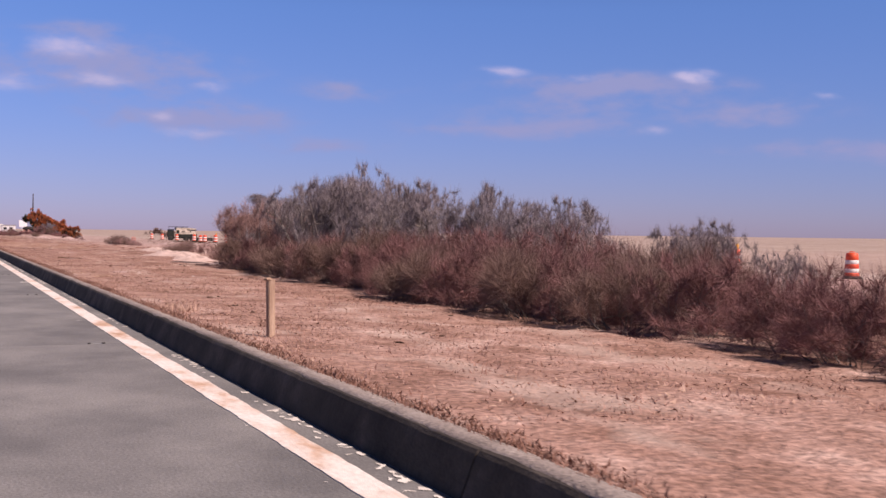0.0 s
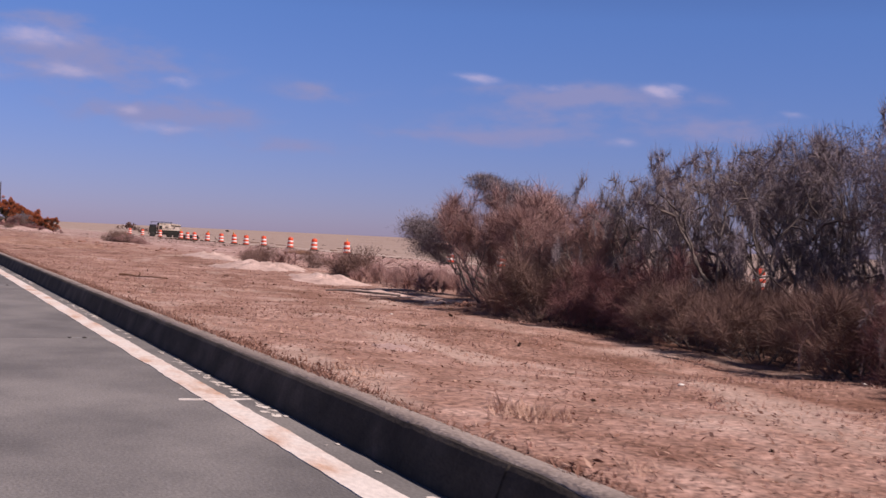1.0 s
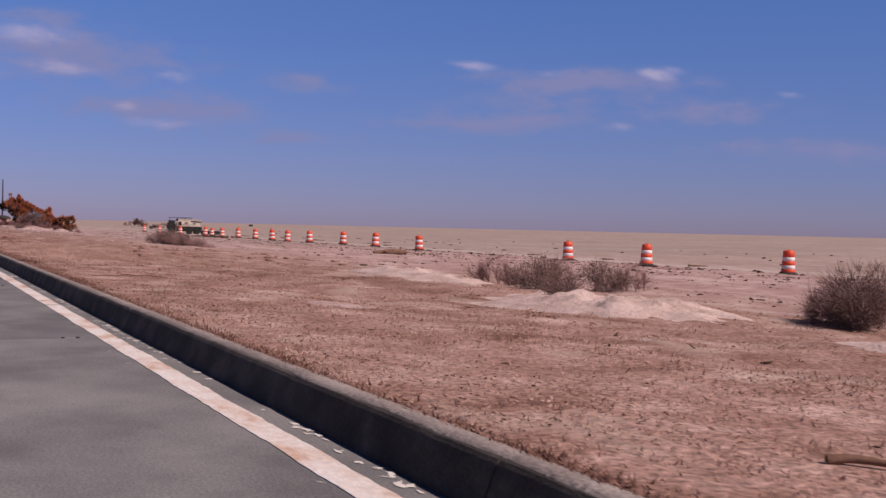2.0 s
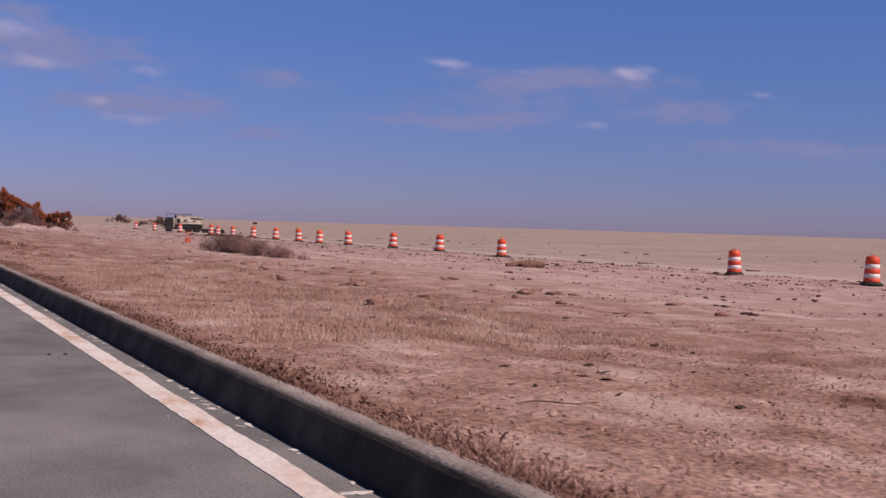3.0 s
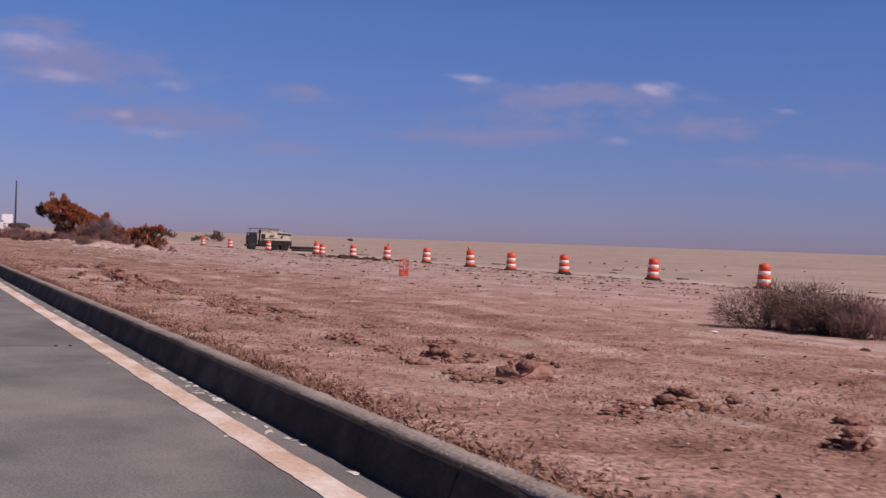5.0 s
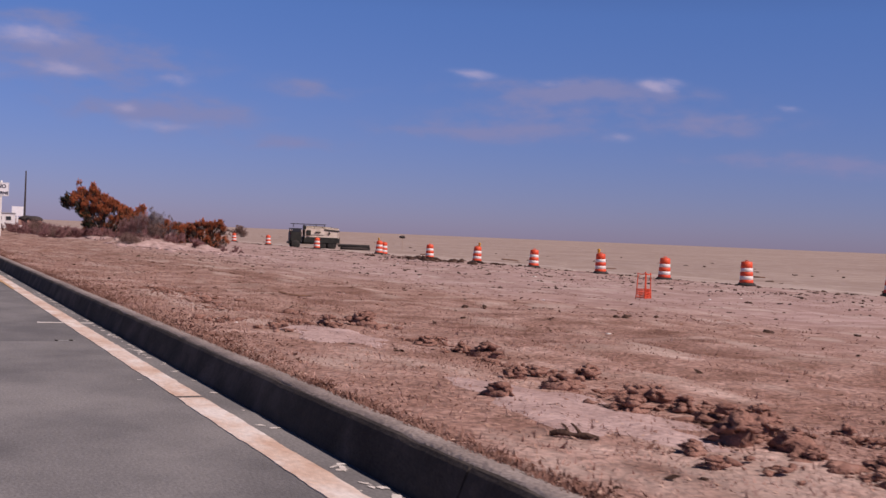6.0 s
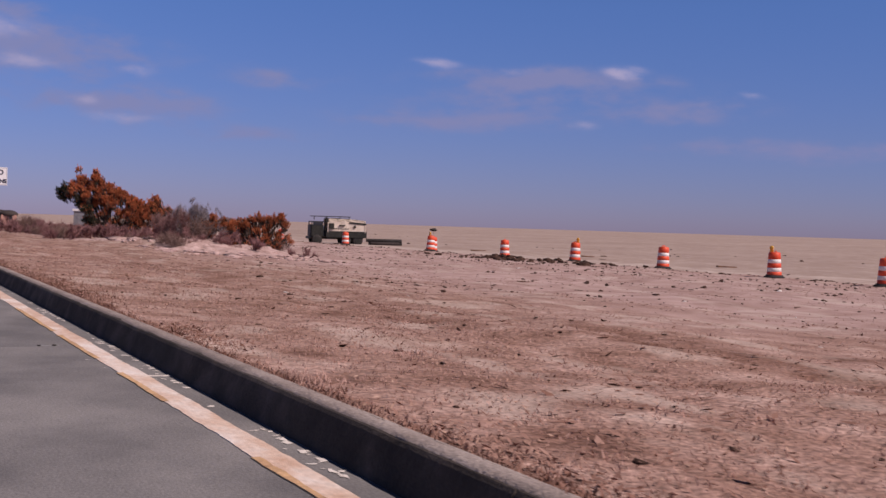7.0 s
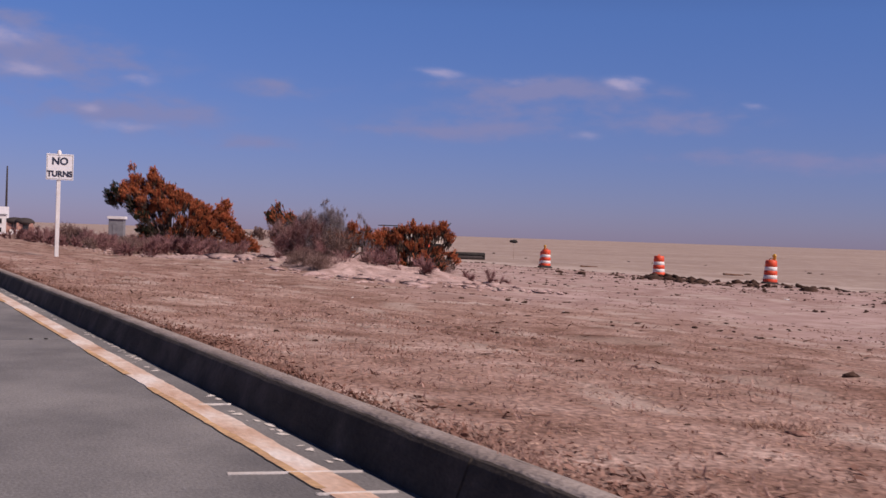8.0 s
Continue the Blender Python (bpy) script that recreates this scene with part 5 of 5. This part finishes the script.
def driftwood(name, label, pts, radii, mat=M_DRIFT, sub=()):
    x, y = pts[0][:2]
    z0 = ground_z(x, y)
    ob = thing(name, (x, y, z0), label, "driftwood")
    line, radii = eased([(px - x, py - y, ground_z(px, py) - z0 + h) for px, py, h in pts], radii)
    v, t = tube_arrays(line, radii, 7)
    part_mesh("trunk", tri_mesh("trunk", v, t, mat), ob)
    for rows in sub:
        line = [(px - x, py - y, ground_z(px, py) - z0 + h) for px, py, h in rows]
        line, thin = eased(line, np.linspace(radii.max() * 0.6, 0.004, len(line)))
        v, t = tube_arrays(line, thin, 5)
        part_mesh("limb", tri_mesh("limb", v, t, mat), ob)
    return ob


driftwood("driftwood_log", "dark weathered log lying on the sand", [(18.6, 80.0, 0.05), (19.2, 80.1, 0.10), (19.9, 80.4, 0.12), (20.5, 80.6, 0.08)], [0.06, 0.13, 0.16, 0.10], sub=([(19.4, 80.2, 0.1), (19.1, 79.8, 0.16), (18.8, 79.6, 0.10)],))
driftwood("fallen_branch", "long crooked dark branch lying on the turf", [(0.66, 45.05, 0.01), (0.80, 45.16, 0.02), (1.00, 45.12, 0.015), (1.10, 45.22, 0.03), (1.25, 45.05, 0.02), (1.38, 45.08, 0.035), (1.48, 44.92, 0.02), (1.55, 44.82, 0.03)], [0.004, 0.005, 0.006, 0.007, 0.006, 0.006, 0.005, 0.003], sub=([(1.08, 45.2, 0.03), (1.04, 45.32, 0.06), (1.02, 45.36, 0.03)], [(1.38, 45.06, 0.03), (1.45, 45.12, 0.06), (1.52, 45.1, 0.02)]))
driftwood("fallen_branch", "pale dead branch arching at the foot of the thicket", [(4.47, 21.47, 0.02), (4.40, 21.4, 0.30), (4.57, 21.17, 0.44), (4.70, 20.9, 0.46), (4.95, 20.57, 0.34)], [0.009, 0.010, 0.009, 0.008, 0.005], M_DUNE, sub=([(4.60, 21.1, 0.44), (4.50, 20.85, 0.28), (4.36, 20.75, 0.05)],))
driftwood("driftwood_log", "long thin grey driftwood pole lying below the shrub", [(3.92, 30.70, 0.03), (4.13, 30.59, 0.05), (4.34, 30.28, 0.05), (4.75, 29.87, 0.03)], [0.010, 0.016, 0.018, 0.012], M_BARK)
driftwood("fallen_branch", "crooked dark stick lying on bare sand", [(1.22, 32.2, 0.02), (1.32, 32.15, 0.035), (1.45, 31.95, 0.02), (1.58, 31.75, 0.025), (1.76, 31.35, 0.012)], [0.020, 0.015, 0.009, 0.009, 0.006], sub=([(1.45, 31.95, 0.02), (1.47, 31.9, 0.06), (1.46, 31.88, 0.09)],))
driftwood("fallen_branch", "thin dark stick half hidden in turf", [(1.12, 49.12, 0.01), (1.25, 49.15, 0.02), (1.38, 49.02, 0.012), (1.53, 49.04, 0.02)], [0.004, 0.005, 0.004, 0.003])
driftwood("fallen_branch", "thin dark stick on the trampled turf", [(2.9, 101.5, 0.02), (3.1, 101.45, 0.03), (3.35, 101.5, 0.02)], [0.012, 0.014, 0.008])
driftwood("fallen_branch", "forked dark stick on bare sand", [(0.745, 90.855, 0.010), (0.785, 90.82, 0.022), (0.815, 90.79, 0.012), (0.85, 90.765, 0.018), (0.895, 90.725, 0.012)], [0.010, 0.016, 0.008, 0.015, 0.009], M_CLOD, sub=([(0.80, 90.805, 0.02), (0.795, 90.81, 0.04), (0.78, 90.825, 0.055)], [(0.84, 90.775, 0.02), (0.825, 90.785, 0.045), (0.81, 90.80, 0.06)]))


def lump_arrays(r, centre, size, flat):
    """A crumbled lump: a jittered icosahedron."""
    g = (1 + 5 ** 0.5) / 2
    v = np.array([(-1, g, 0), (1, g, 0), (-1, -g, 0), (1, -g, 0), (0, -1, g), (0, 1, g), (0, -1, -g), (0, 1, -g), (g, 0, -1), (g, 0, 1), (-g, 0, -1), (-g, 0, 1)]) / 1.9
    v = v * r.uniform(0.35, 1.5, (12, 1)) * size * np.array([r.uniform(0.6, 2.2), r.uniform(0.6, 1.6), flat])
    t = np.array([(0, 11, 5), (0, 5, 1), (0, 1, 7), (0, 7, 10), (0, 10, 11), (1, 5, 9), (5, 11, 4), (11, 10, 2), (10, 7, 6), (7, 1, 8), (3, 9, 4), (3, 4, 2), (3, 2, 6), (3, 6, 8), (3, 8, 9), (4, 9, 5), (2, 4, 11), (6, 2, 10), (8, 6, 7), (9, 8, 1)])
    return v + np.array(centre) + [0, 0, size * flat * 0.35], t


def scatter_lumps(name, label, rows, mat, seed, category, flat=(0.3, 0.6)):
    r = np.random.default_rng(seed)
    items = [lump_arrays(r, (x, y, ground_z(x, y) + (lift[0] if lift else 0.0)), s, r.uniform(*flat)) for x, y, s, *lift in rows]
    tagged(new(name, tri_mesh(name, *join_arrays(items), mat)), label, category, kind="stuff")


r = np.random.default_rng(21)
rows = []
for _ in range(1700):
    y, x = r.uniform(6, 175), (r.uniform(0.6, 29.5) if r.random() < 0.6 else 0.4 + abs(r.normal(0, 3)))
    rows.append((x, y, min(0.022, (abs(r.normal(0.004, 0.008)) + 0.004) * (1 + x / 10))))
for _ in range(1100):
    y, x = r.uniform(48, 175), 30 - abs(r.normal(0, 7.5))
    if x > 7:
        rows.append((x, y, abs(r.normal(0.008, 0.018)) + 0.008))
for _ in range(1300):
    rows.append((r.normal(30.6, 0.6), r.uniform(40, 215), abs(r.normal(0.015, 0.03)) + 0.012))
for _ in range(190):
    cx, cy = 6.5 + abs(r.normal(0, 7)), r.uniform(117, 137)
    for _ in range(r.integers(1, 3)):
        rows.append((cx + r.normal(0, 0.15), cy + r.normal(0, 0.15), r.uniform(0.012, 0.034)))
rows += [(2.54, 112.7, 0.018), (1.90, 112.0, 0.025), (1.39, 114.2, 0.018), (2.14, 114.4, 0.02), (2.2, 114.3, 0.015)]
scatter_lumps("debris", "small dark clods and wrack scattered over the sandy turf", rows, M_CLOD, 22, "debris")
rows = []
for _ in range(140):
    cy = r.uniform(68, 102)
    cx = 1.70 + 0.2 * math.sin(cy * 0.35) + r.normal(0, 0.34)
    big = r.uniform(0.04, 0.15)
    for _ in range(r.integers(10, 34)):
        u, w = r.normal(0, 0.6, 2)
        rows.append((cx + u * big, cy + w * big * 1.8, abs(r.normal(0.0, 0.010)) + 0.005, big * 0.35 * math.exp(-u * u - w * w) * r.random()))
    for _ in range(r.integers(0, 4) + (1 if 88 < cy < 97 else 0)):
        rows.append((cx + r.normal(0, big), cy + r.normal(0, big * 1.8), r.uniform(0.018, 0.048)))
# crumbled heaps where the ridge is widest
for cx, cy, big in ((1.58, 91.52, 0.106), (2.07, 91.94, 0.091), (2.0, 91.62, 0.088), (1.94, 91.27, 0.115), (1.83, 90.84, 0.091), (1.12, 91.97, 0.079), (1.67, 92.81, 0.081), (1.88, 92.93, 0.084), (1.67, 92.3, 0.104), (1.94, 94.7, 0.08), (1.95, 94.11, 0.072), (2.03, 93.87, 0.12), (2.12, 96.47, 0.15),
                    (1.69, 96.11, 0.10), (1.62, 90.4, 0.096), (1.46, 90.55, 0.124), (1.03, 90.17, 0.054), (1.16, 90.47, 0.057), (1.57, 90.25, 0.062), (1.74, 90.06, 0.062), (2.35, 90.87, 0.061), (2.33, 90.63, 0.049), (2.21, 92.87, 0.099), (2.4, 91.52, 0.091), (1.86, 78.5, 0.14), (2.06, 77.2, 0.13), (1.78, 79.6, 0.12), (1.95, 75.9, 0.10)):
    rows.append((cx, cy, big * 0.7, 0.0))
    for _ in range(22):
        u, w = r.normal(0, 0.42, 2)
        rows.append((cx + u * big, cy + w * big, r.uniform(0.12, 0.34) * big, big * 0.75 * math.exp(-2 * (u * u + w * w))))
for _ in range(70):
    rows.append((r.normal(5.15, 0.35), r.normal(28.0, 0.6), abs(r.normal(0.01, 0.018)) + 0.010))
scatter_lumps("clod_ridge", "churned ridge of brown turf clods along the verge", rows, M_TURFCLOD, 23, "clods", (0.4, 0.8))
rows = []
for _ in range(170):
    rows.append((r.normal(28.8, 1.3), r.normal(154, 3.5), abs(r.normal(0.05, 0.06)) + 0.03))
for _ in range(900):
    cx, cy = 30 - abs(r.normal(0, 9)), r.uniform(42, 170)
    if cx < 5:
        continue
    for _ in range(r.integers(1, 4)):
        rows.append((cx + r.normal(0, 0.12), cy + r.normal(0, 0.2), min(0.042, (abs(r.normal(0.0, 0.032)) + 0.016) * (1.2 if cx < 20 else 1.0))))
humps = [(r.uniform(3.4, 9.5), r.uniform(56, 72), r.uniform(0.04, 0.10)) for _ in range(60)] + [(4.75, 59.2, 0.13), (4.3, 59.9, 0.09), (3.7, 61.5, 0.08), (4.4, 62.4, 0.10), (2.0, 119.7, 0.05)]
scatter_lumps("turf_humps", "brown humps of torn turf among the sand", humps, M_TURFCLOD, 28, "clods", (0.3, 0.6))
lumps = [(r.uniform(7.0, 13.6), r.uniform(139, 149), abs(r.normal(0.03, 0.055)) + 0.015) for _ in range(520)] + [(r.uniform(5.0, 9.0), r.uniform(148, 165), abs(r.normal(0.015, 0.03)) + 0.01) for _ in range(160)]
scatter_lumps("sand_lumps", "crumbled lumps of pale sand about the bushes", lumps, M_DUNE, 27, "sand")
scatter_lumps("clods", "dark broken clods lying over the trampled sand", rows, M_CLOD, 26, "clods", (0.45, 0.85))
rows = [(r.uniform(34, 75), r.uniform(60, 330), r.uniform(0.06, 0.16)) for _ in range(90)]
scatter_lumps("beach_wrack", "dark wrack lumps strewn over the beach", rows, M_CLOD, 24, "wrack")
rows = [(x, r.uniform(20, 170), r.uniform(0.012, 0.045) * min(1.0, 0.35 + x / 20)) for x in r.uniform(0.8, 26, 130)]
scatter_lumps("litter", "small bits of white litter on the turf", rows, M_LITTER, 25, "litter")


def wrack_strand(x, y, n, rz):
    ob = thing("driftwood_board", (x, y, ground_z(x, y)), "dark low board half buried in beach sand", "driftwood", rz=rz, group="boards on the beach")
    bm = bmesh.new()
    box(bm, (0, 0, 0.03), (n * 0.5, 0.2, 0.09), bevel=0.025, ry=2.5)
    part("board", bm, M_DRIFT, ob)


for x, y, n, rz in ((36.5, 96.0, 2.2, 5), (38.0, 110.5, 1.8, -8), (37.5, 124.0, 1.6, 4), (40.0, 150.0, 2.6, -3), (41.0, 165.0, 3.0, 8), (39.0, 176.0, 2.4, -6), (44.0, 140.0, 1.6, 0), (36.0, 78.0, 2.5, 3), (37.0, 88.0, 1.5, -10)):
    wrack_strand(x, y, n, rz)


def beach_bush_far():
    """A dark tussock raised on the beach's crest."""
    x, y = 45.3, 196.1
    ob = thing("beach_buoy", (x, y, ground_z(x, y)), "dark bundle on a thin stake standing on the beach", "marker")
    v, t = tube_arrays([(0, 0, -0.2), (0.02, 0, 0.7), (0, 0, 1.35)], [0.012, 0.010, 0.008], 6)
    part_mesh("stake", tri_mesh("stake", v, t, M_WOOD), ob)
    bm = bmesh.new()
    bmesh.ops.create_icosphere(bm, subdivisions=2, radius=0.24)
    for v in bm.verts:
        v.co *= 1 + 0.4 * noise.noise(v.co * 6)
        v.co.x *= 1.5
        v.co.z = v.co.z * 0.6 + 1.4
    part("bundle", bm, M_RUBBER, ob)


beach_bush_far()


def sand_patch(x, y, sx, sy, h, seed, label="pale bare sand hummock among the sprigs"):
    verts, faces = [], []
    n, m = (64, 30) if sx > 1 else (34, 14)
    verts.append((x, y, ground_z(x, y) + h))
    for j in range(1, m + 1):
        for k in range(n):
            a = 2 * math.pi * k / n
            edge = 1 + 0.45 * noise.noise((math.cos(a) * 1.3, math.sin(a) * 1.3, seed)) + 0.3 * noise.noise((math.cos(a) * 4, math.sin(a) * 4, seed)) + 0.3 * noise.noise((math.cos(a) * 9, math.sin(a) * 9, seed))
            q = j / m
            px, py = x + sx * q * edge * math.cos(a), y + sy * q * edge * math.sin(a)
            verts.append((px, py, ground_z(px, py) + (0.02 if h > 0.03 else 0.008) - 0.05 * q ** 6 + h * (1 - q * q) ** 2 + (1 - q * q) * min(1.0, h / 0.07 + 0.1) * (0.05 * noise.noise((px * 1.6, py * 1.6, seed)) + 0.06 * noise.noise((px * 4, py * 4, seed)) + 0.04 * noise.noise((px * 10, py * 10, seed)))))
    for k in range(n):
        faces.append((0, 1 + k, 1 + (k + 1) % n))
    for j in range(m - 1):
        for k in range(n):
            a, b = 1 + j * n + k, 1 + j * n + (k + 1) % n
            faces.append((a, a + n, b + n, b))
    tagged(new("sand_hummock", mesh_from("sand_hummock", verts, faces, M_SAND if 28 < y < 60 and x > 3 else M_DUNE, smooth=True)), label, "sand", kind="structure")


for k, (x, y, sx, sy, h) in enumerate(((5.7, 40.4, 1.1, 2.4, 0.10), (5.4, 34.8, 0.75, 1.5, 0.07), (6.4, 47.5, 0.8, 3.0, 0.12), (4.7, 30.6, 0.5, 1.0, 0.03), (4.9, 29.0, 0.45, 0.8, 0.02), (9.6, 143.2, 2.4, 2.6, 0.14), (12.2, 144.0, 1.6, 2.0, 0.12), (7.4, 150.0, 1.2, 4.0, 0.06), (8.7, 82.3, 0.6, 2.6, 0.015), (9.2, 78.0, 0.6, 1.8, 0.015), (1.5, 31.7, 0.2, 0.4, 0.004), (1.05, 88.0, 0.22, 0.9, 0.004), (1.3, 85.0, 0.2, 0.6, 0.004), (1.45, 22.2, 0.2, 0.35, 0.006), (1.45, 95.3, 0.42, 1.1, 0.004), (1.3, 91.6, 0.5, 1.2, 0.004), (2.3, 40.0, 0.3, 0.8, 0.01), (2.6, 62.0, 0.3, 0.6, 0.008), (1.5, 70.5, 0.2, 0.5, 0.008))):
    sand_patch(x, y, sx, sy, h, k)


def grass(name, label, n, seed, xs, ys, blades, height, mat, lean, clump=0.35, width=0.0022):
    """Tufts of dry blades; xs and ys give the stretch, thinning away from the kerb."""
    r = np.random.default_rng(seed)
    bx, by = [], []
    while len(bx) < n:
        x, y = xs(r), r.uniform(*ys)
        if noise.noise((x * 0.5, y * 0.35, seed)) * 0.9 + clump > r.random():
            bx.append(x)
            by.append(y)
    root = np.array([(x, y, ground_z(x, y) - 0.01) for x, y in zip(bx, by)])
    base = np.repeat(root, blades, 0) + r.normal(0, 0.05, (n * blades, 3)) * [1, 1, 0]
    base[:, 0] = np.maximum(base[:, 0], 0.19 + r.uniform(0, 0.04, n * blades))
    way = r.normal(0, lean, (n * blades, 3)) * [1, 1, 0.2] + [0, 0, 1]
    way /= np.linalg.norm(way, axis=1)[:, None]
    size = np.repeat(r.uniform(0.5, 1.3, n), blades)[:, None]
    tip = base + way * size * r.uniform(height * 0.5, height, (n * blades, 1))
    tip[:, 0] = np.maximum(tip[:, 0], 0.15)
    side = r.normal(0, 1, (n * blades, 3)) * [1, 1, 0]
    side /= np.linalg.norm(side, axis=1)[:, None] + 1e-9
    side *= (r.uniform(0.7, 1.3, n * blades) * width)[:, None]
    v = np.stack([base - side, base + side, tip], 1).reshape(-1, 3)
    tagged(new(name, tri_mesh(name, v, np.arange(len(v)).reshape(-1, 3), mat)), label, "grass", kind="stuff")


def flakes(name, label, n, seed, xs, ys, size, mat, category, clump=0.4, tilt=0.35, pace=0.7):
    """Matted scraps of stalk and crust lying nearly flat."""
    r = np.random.default_rng(seed)
    spot = []
    while len(spot) < n:
        x, y = xs(r), r.uniform(*ys)
        if noise.noise((x * pace, y * pace * 0.7, seed)) * 1.1 + clump > r.random():
            spot.append((x, y, ground_z(x, y) + r.uniform(0.0, 0.012)))
    c = np.array(spot)
    a = r.uniform(0, 6.283, n)
    long = np.stack([np.cos(a), np.sin(a), r.normal(0, tilt, n)], 1) * (r.uniform(0.5, 1.5, n) * size)[:, None]
    wide = np.stack([-np.sin(a), np.cos(a), r.normal(0, tilt, n)], 1) * (r.uniform(0.12, 0.5, n) * size)[:, None]
    v = np.stack([c - long, c - wide, c + long, c + wide], 1).reshape(-1, 3)
    i = np.arange(n)[:, None] * 4
    tagged(new(name, tri_mesh(name, v, np.concatenate([i + [0, 1, 2], i + [0, 2, 3]], 0), mat)), label, category, kind="stuff")


grass("kerb_grass", "dark brown matted grass along the kerb's back edge", 26000, 61, lambda r: 0.215 + abs(r.normal(0, 0.045)), (2, 140), 6, 0.045, M_THATCH, 1.2, 0.55, 0.008)
grass("dry_grass", "short dull tan grass standing over the verge", 46000, 62, lambda r: 0.27 + abs(r.normal(0, 3.0)), (4, 145), 5, 0.042, M_TURF, 0.9, 0.6, 0.006)
grass("straw_stand", "thin standing straw in patches over the verge", 5200, 71, lambda r: r.uniform(0.7, 4.6), (52, 68), 7, 0.085, M_STRAW, 0.55, 0.25, 0.0035)
grass("brown_grass", "short brown grass in patches over the verge", 9000, 63, lambda r: 0.27 + abs(r.normal(0, 3.2)), (4, 145), 6, 0.030, M_THATCH, 1.2, 0.1, 0.005)
grass("far_grass", "low brown growth over the trampled sand", 9000, 65, lambda r: r.uniform(6, 27), (20, 175), 6, 0.06, M_THATCH, 3.0, 0.2, 0.008)
grass("ridge_grass", "brown roots and grass in the churned ridge", 3500, 66, lambda r: abs(r.normal(1.70, 0.28)) + 0.05, (68, 102), 6, 0.05, M_THATCH, 1.6, 0.3, 0.004)
flakes("turf_litter", "dark brown scraps of dead stalk matted in turf", 52000, 91, lambda r: 0.26 + abs(r.normal(0, 2.6)), (4, 135), 0.016, M_THATCH, "plant litter", 0.3)
flakes("turf_litter", "pale scraps of straw and sandy crust on turf", 36000, 92, lambda r: 0.26 + abs(r.normal(0, 2.6)), (4, 135), 0.015, M_STRAW, "plant litter", 0.35)
flakes("turf_litter", "scraps of dead stalk over trampled sand", 26000, 93, lambda r: r.uniform(3, 29), (25, 175), 0.034, M_THATCH, "plant litter", 0.15, 0.25, 0.35)
flakes("turf_litter", "thick brown thatch of dead grass behind the kerb", 15000, 95, lambda r: 0.24 + abs(r.normal(0, 0.22)), (92, 140), 0.019, M_THATCH, "plant litter", 0.45, 0.45)
flakes("turf_litter", "brown thatch of dead grass on the kerb's edge", 11000, 97, lambda r: 0.23 + abs(r.normal(0, 0.15)), (42, 84), 0.019, M_THATCH, "plant litter", 0.35, 0.6)
grass("thatch_clump", "shaggy brown grass leaning over the kerb's edge", 900, 98, lambda r: 0.24 + abs(r.normal(0, 0.09)), (44, 84), 18, 0.06, M_THATCH, 1.4, 0.2, 0.004)
flakes("turf_litter", "loose dark stalks strewn over the dry turf", 2600, 96, lambda r: r.uniform(0.8, 13), (98, 142), 0.05, M_THATCH, "plant litter", 0.1, 0.2, 0.4)
flakes("twig_litter", "dark bits of twig lying about the verge", 800, 94, lambda r: 0.35 + abs(r.normal(0, 6)), (8, 150), 0.045, M_CLOD, "twigs", 0.4, 0.25)
grass("tall_grass", "taller straw tufts along the verge", 60, 64, lambda r: 0.35 + abs(r.normal(0, 0.9)), (14, 75), 26, 0.07, M_STRAW, 1.2, 0.3, 0.004)
grass("straw_tuft", "flattened clump of straw lying on the turf", 14, 69, lambda r: r.normal(2.02, 0.12), (119.5, 120.0), 30, 0.10, M_STRAW, 1.6, 0.9, 0.004)
grass("thatch_clump", "flattened dark clump of dead grass on the turf", 9, 90, lambda r: r.normal(2.02, 0.12), (119.5, 120.0), 24, 0.08, M_THATCH, 1.6, 0.9, 0.004)
grass("straw_tuft", "clump of pale standing straw beside the kerb", 12, 67, lambda r: r.normal(0.76, 0.08), (18.9, 19.25), 34, 0.11, M_STRAW, 0.7, 0.9, 0.004)
grass("straw_tuft", "clump of pale standing straw beside the kerb", 8, 70, lambda r: r.normal(0.52, 0.07), (20.3, 20.8), 30, 0.09, M_STRAW, 0.8, 0.9, 0.004)
grass("straw_tuft", "clump of pale standing straw beside the kerb", 9, 68, lambda r: r.normal(0.46, 0.07), (10.7, 11.3), 30, 0.11, M_STRAW, 0.7, 0.9, 0.004)
for k, (gx, gy, n) in enumerate(((0.30, 48.1, 34), (0.27, 47.3, 26), (0.28, 51.2, 14), (0.32, 53.9, 36), (0.30, 54.8, 26), (0.30, 57.4, 20), (0.32, 61.4, 34), (0.33, 62.3, 34), (0.38, 63.2, 22), (1.85, 61.2, 7), (0.40, 71.8, 20), (0.36, 97.5, 26), (0.34, 99.1, 22), (0.32, 107.3, 18), (0.28, 119.5, 20), (0.36, 39.0, 12))):
    grass("thatch_clump", "dark brown clump of dead grass on the kerb's edge", n, 100 + k, lambda r: gx - 0.07 + abs(r.normal(0, 0.09)), (gy - 0.4, gy + 0.4), 34, 0.065, M_THATCH, 1.7, 0.9, 0.004)
    grass("straw_tuft", "standing dull tan grass among dark thatch", n // 2, 130 + k, lambda r: gx - 0.05 + abs(r.normal(0, 0.12)), (gy - 0.45, gy + 0.45), 26, 0.085, M_TURF, 1.2, 0.9, 0.004)
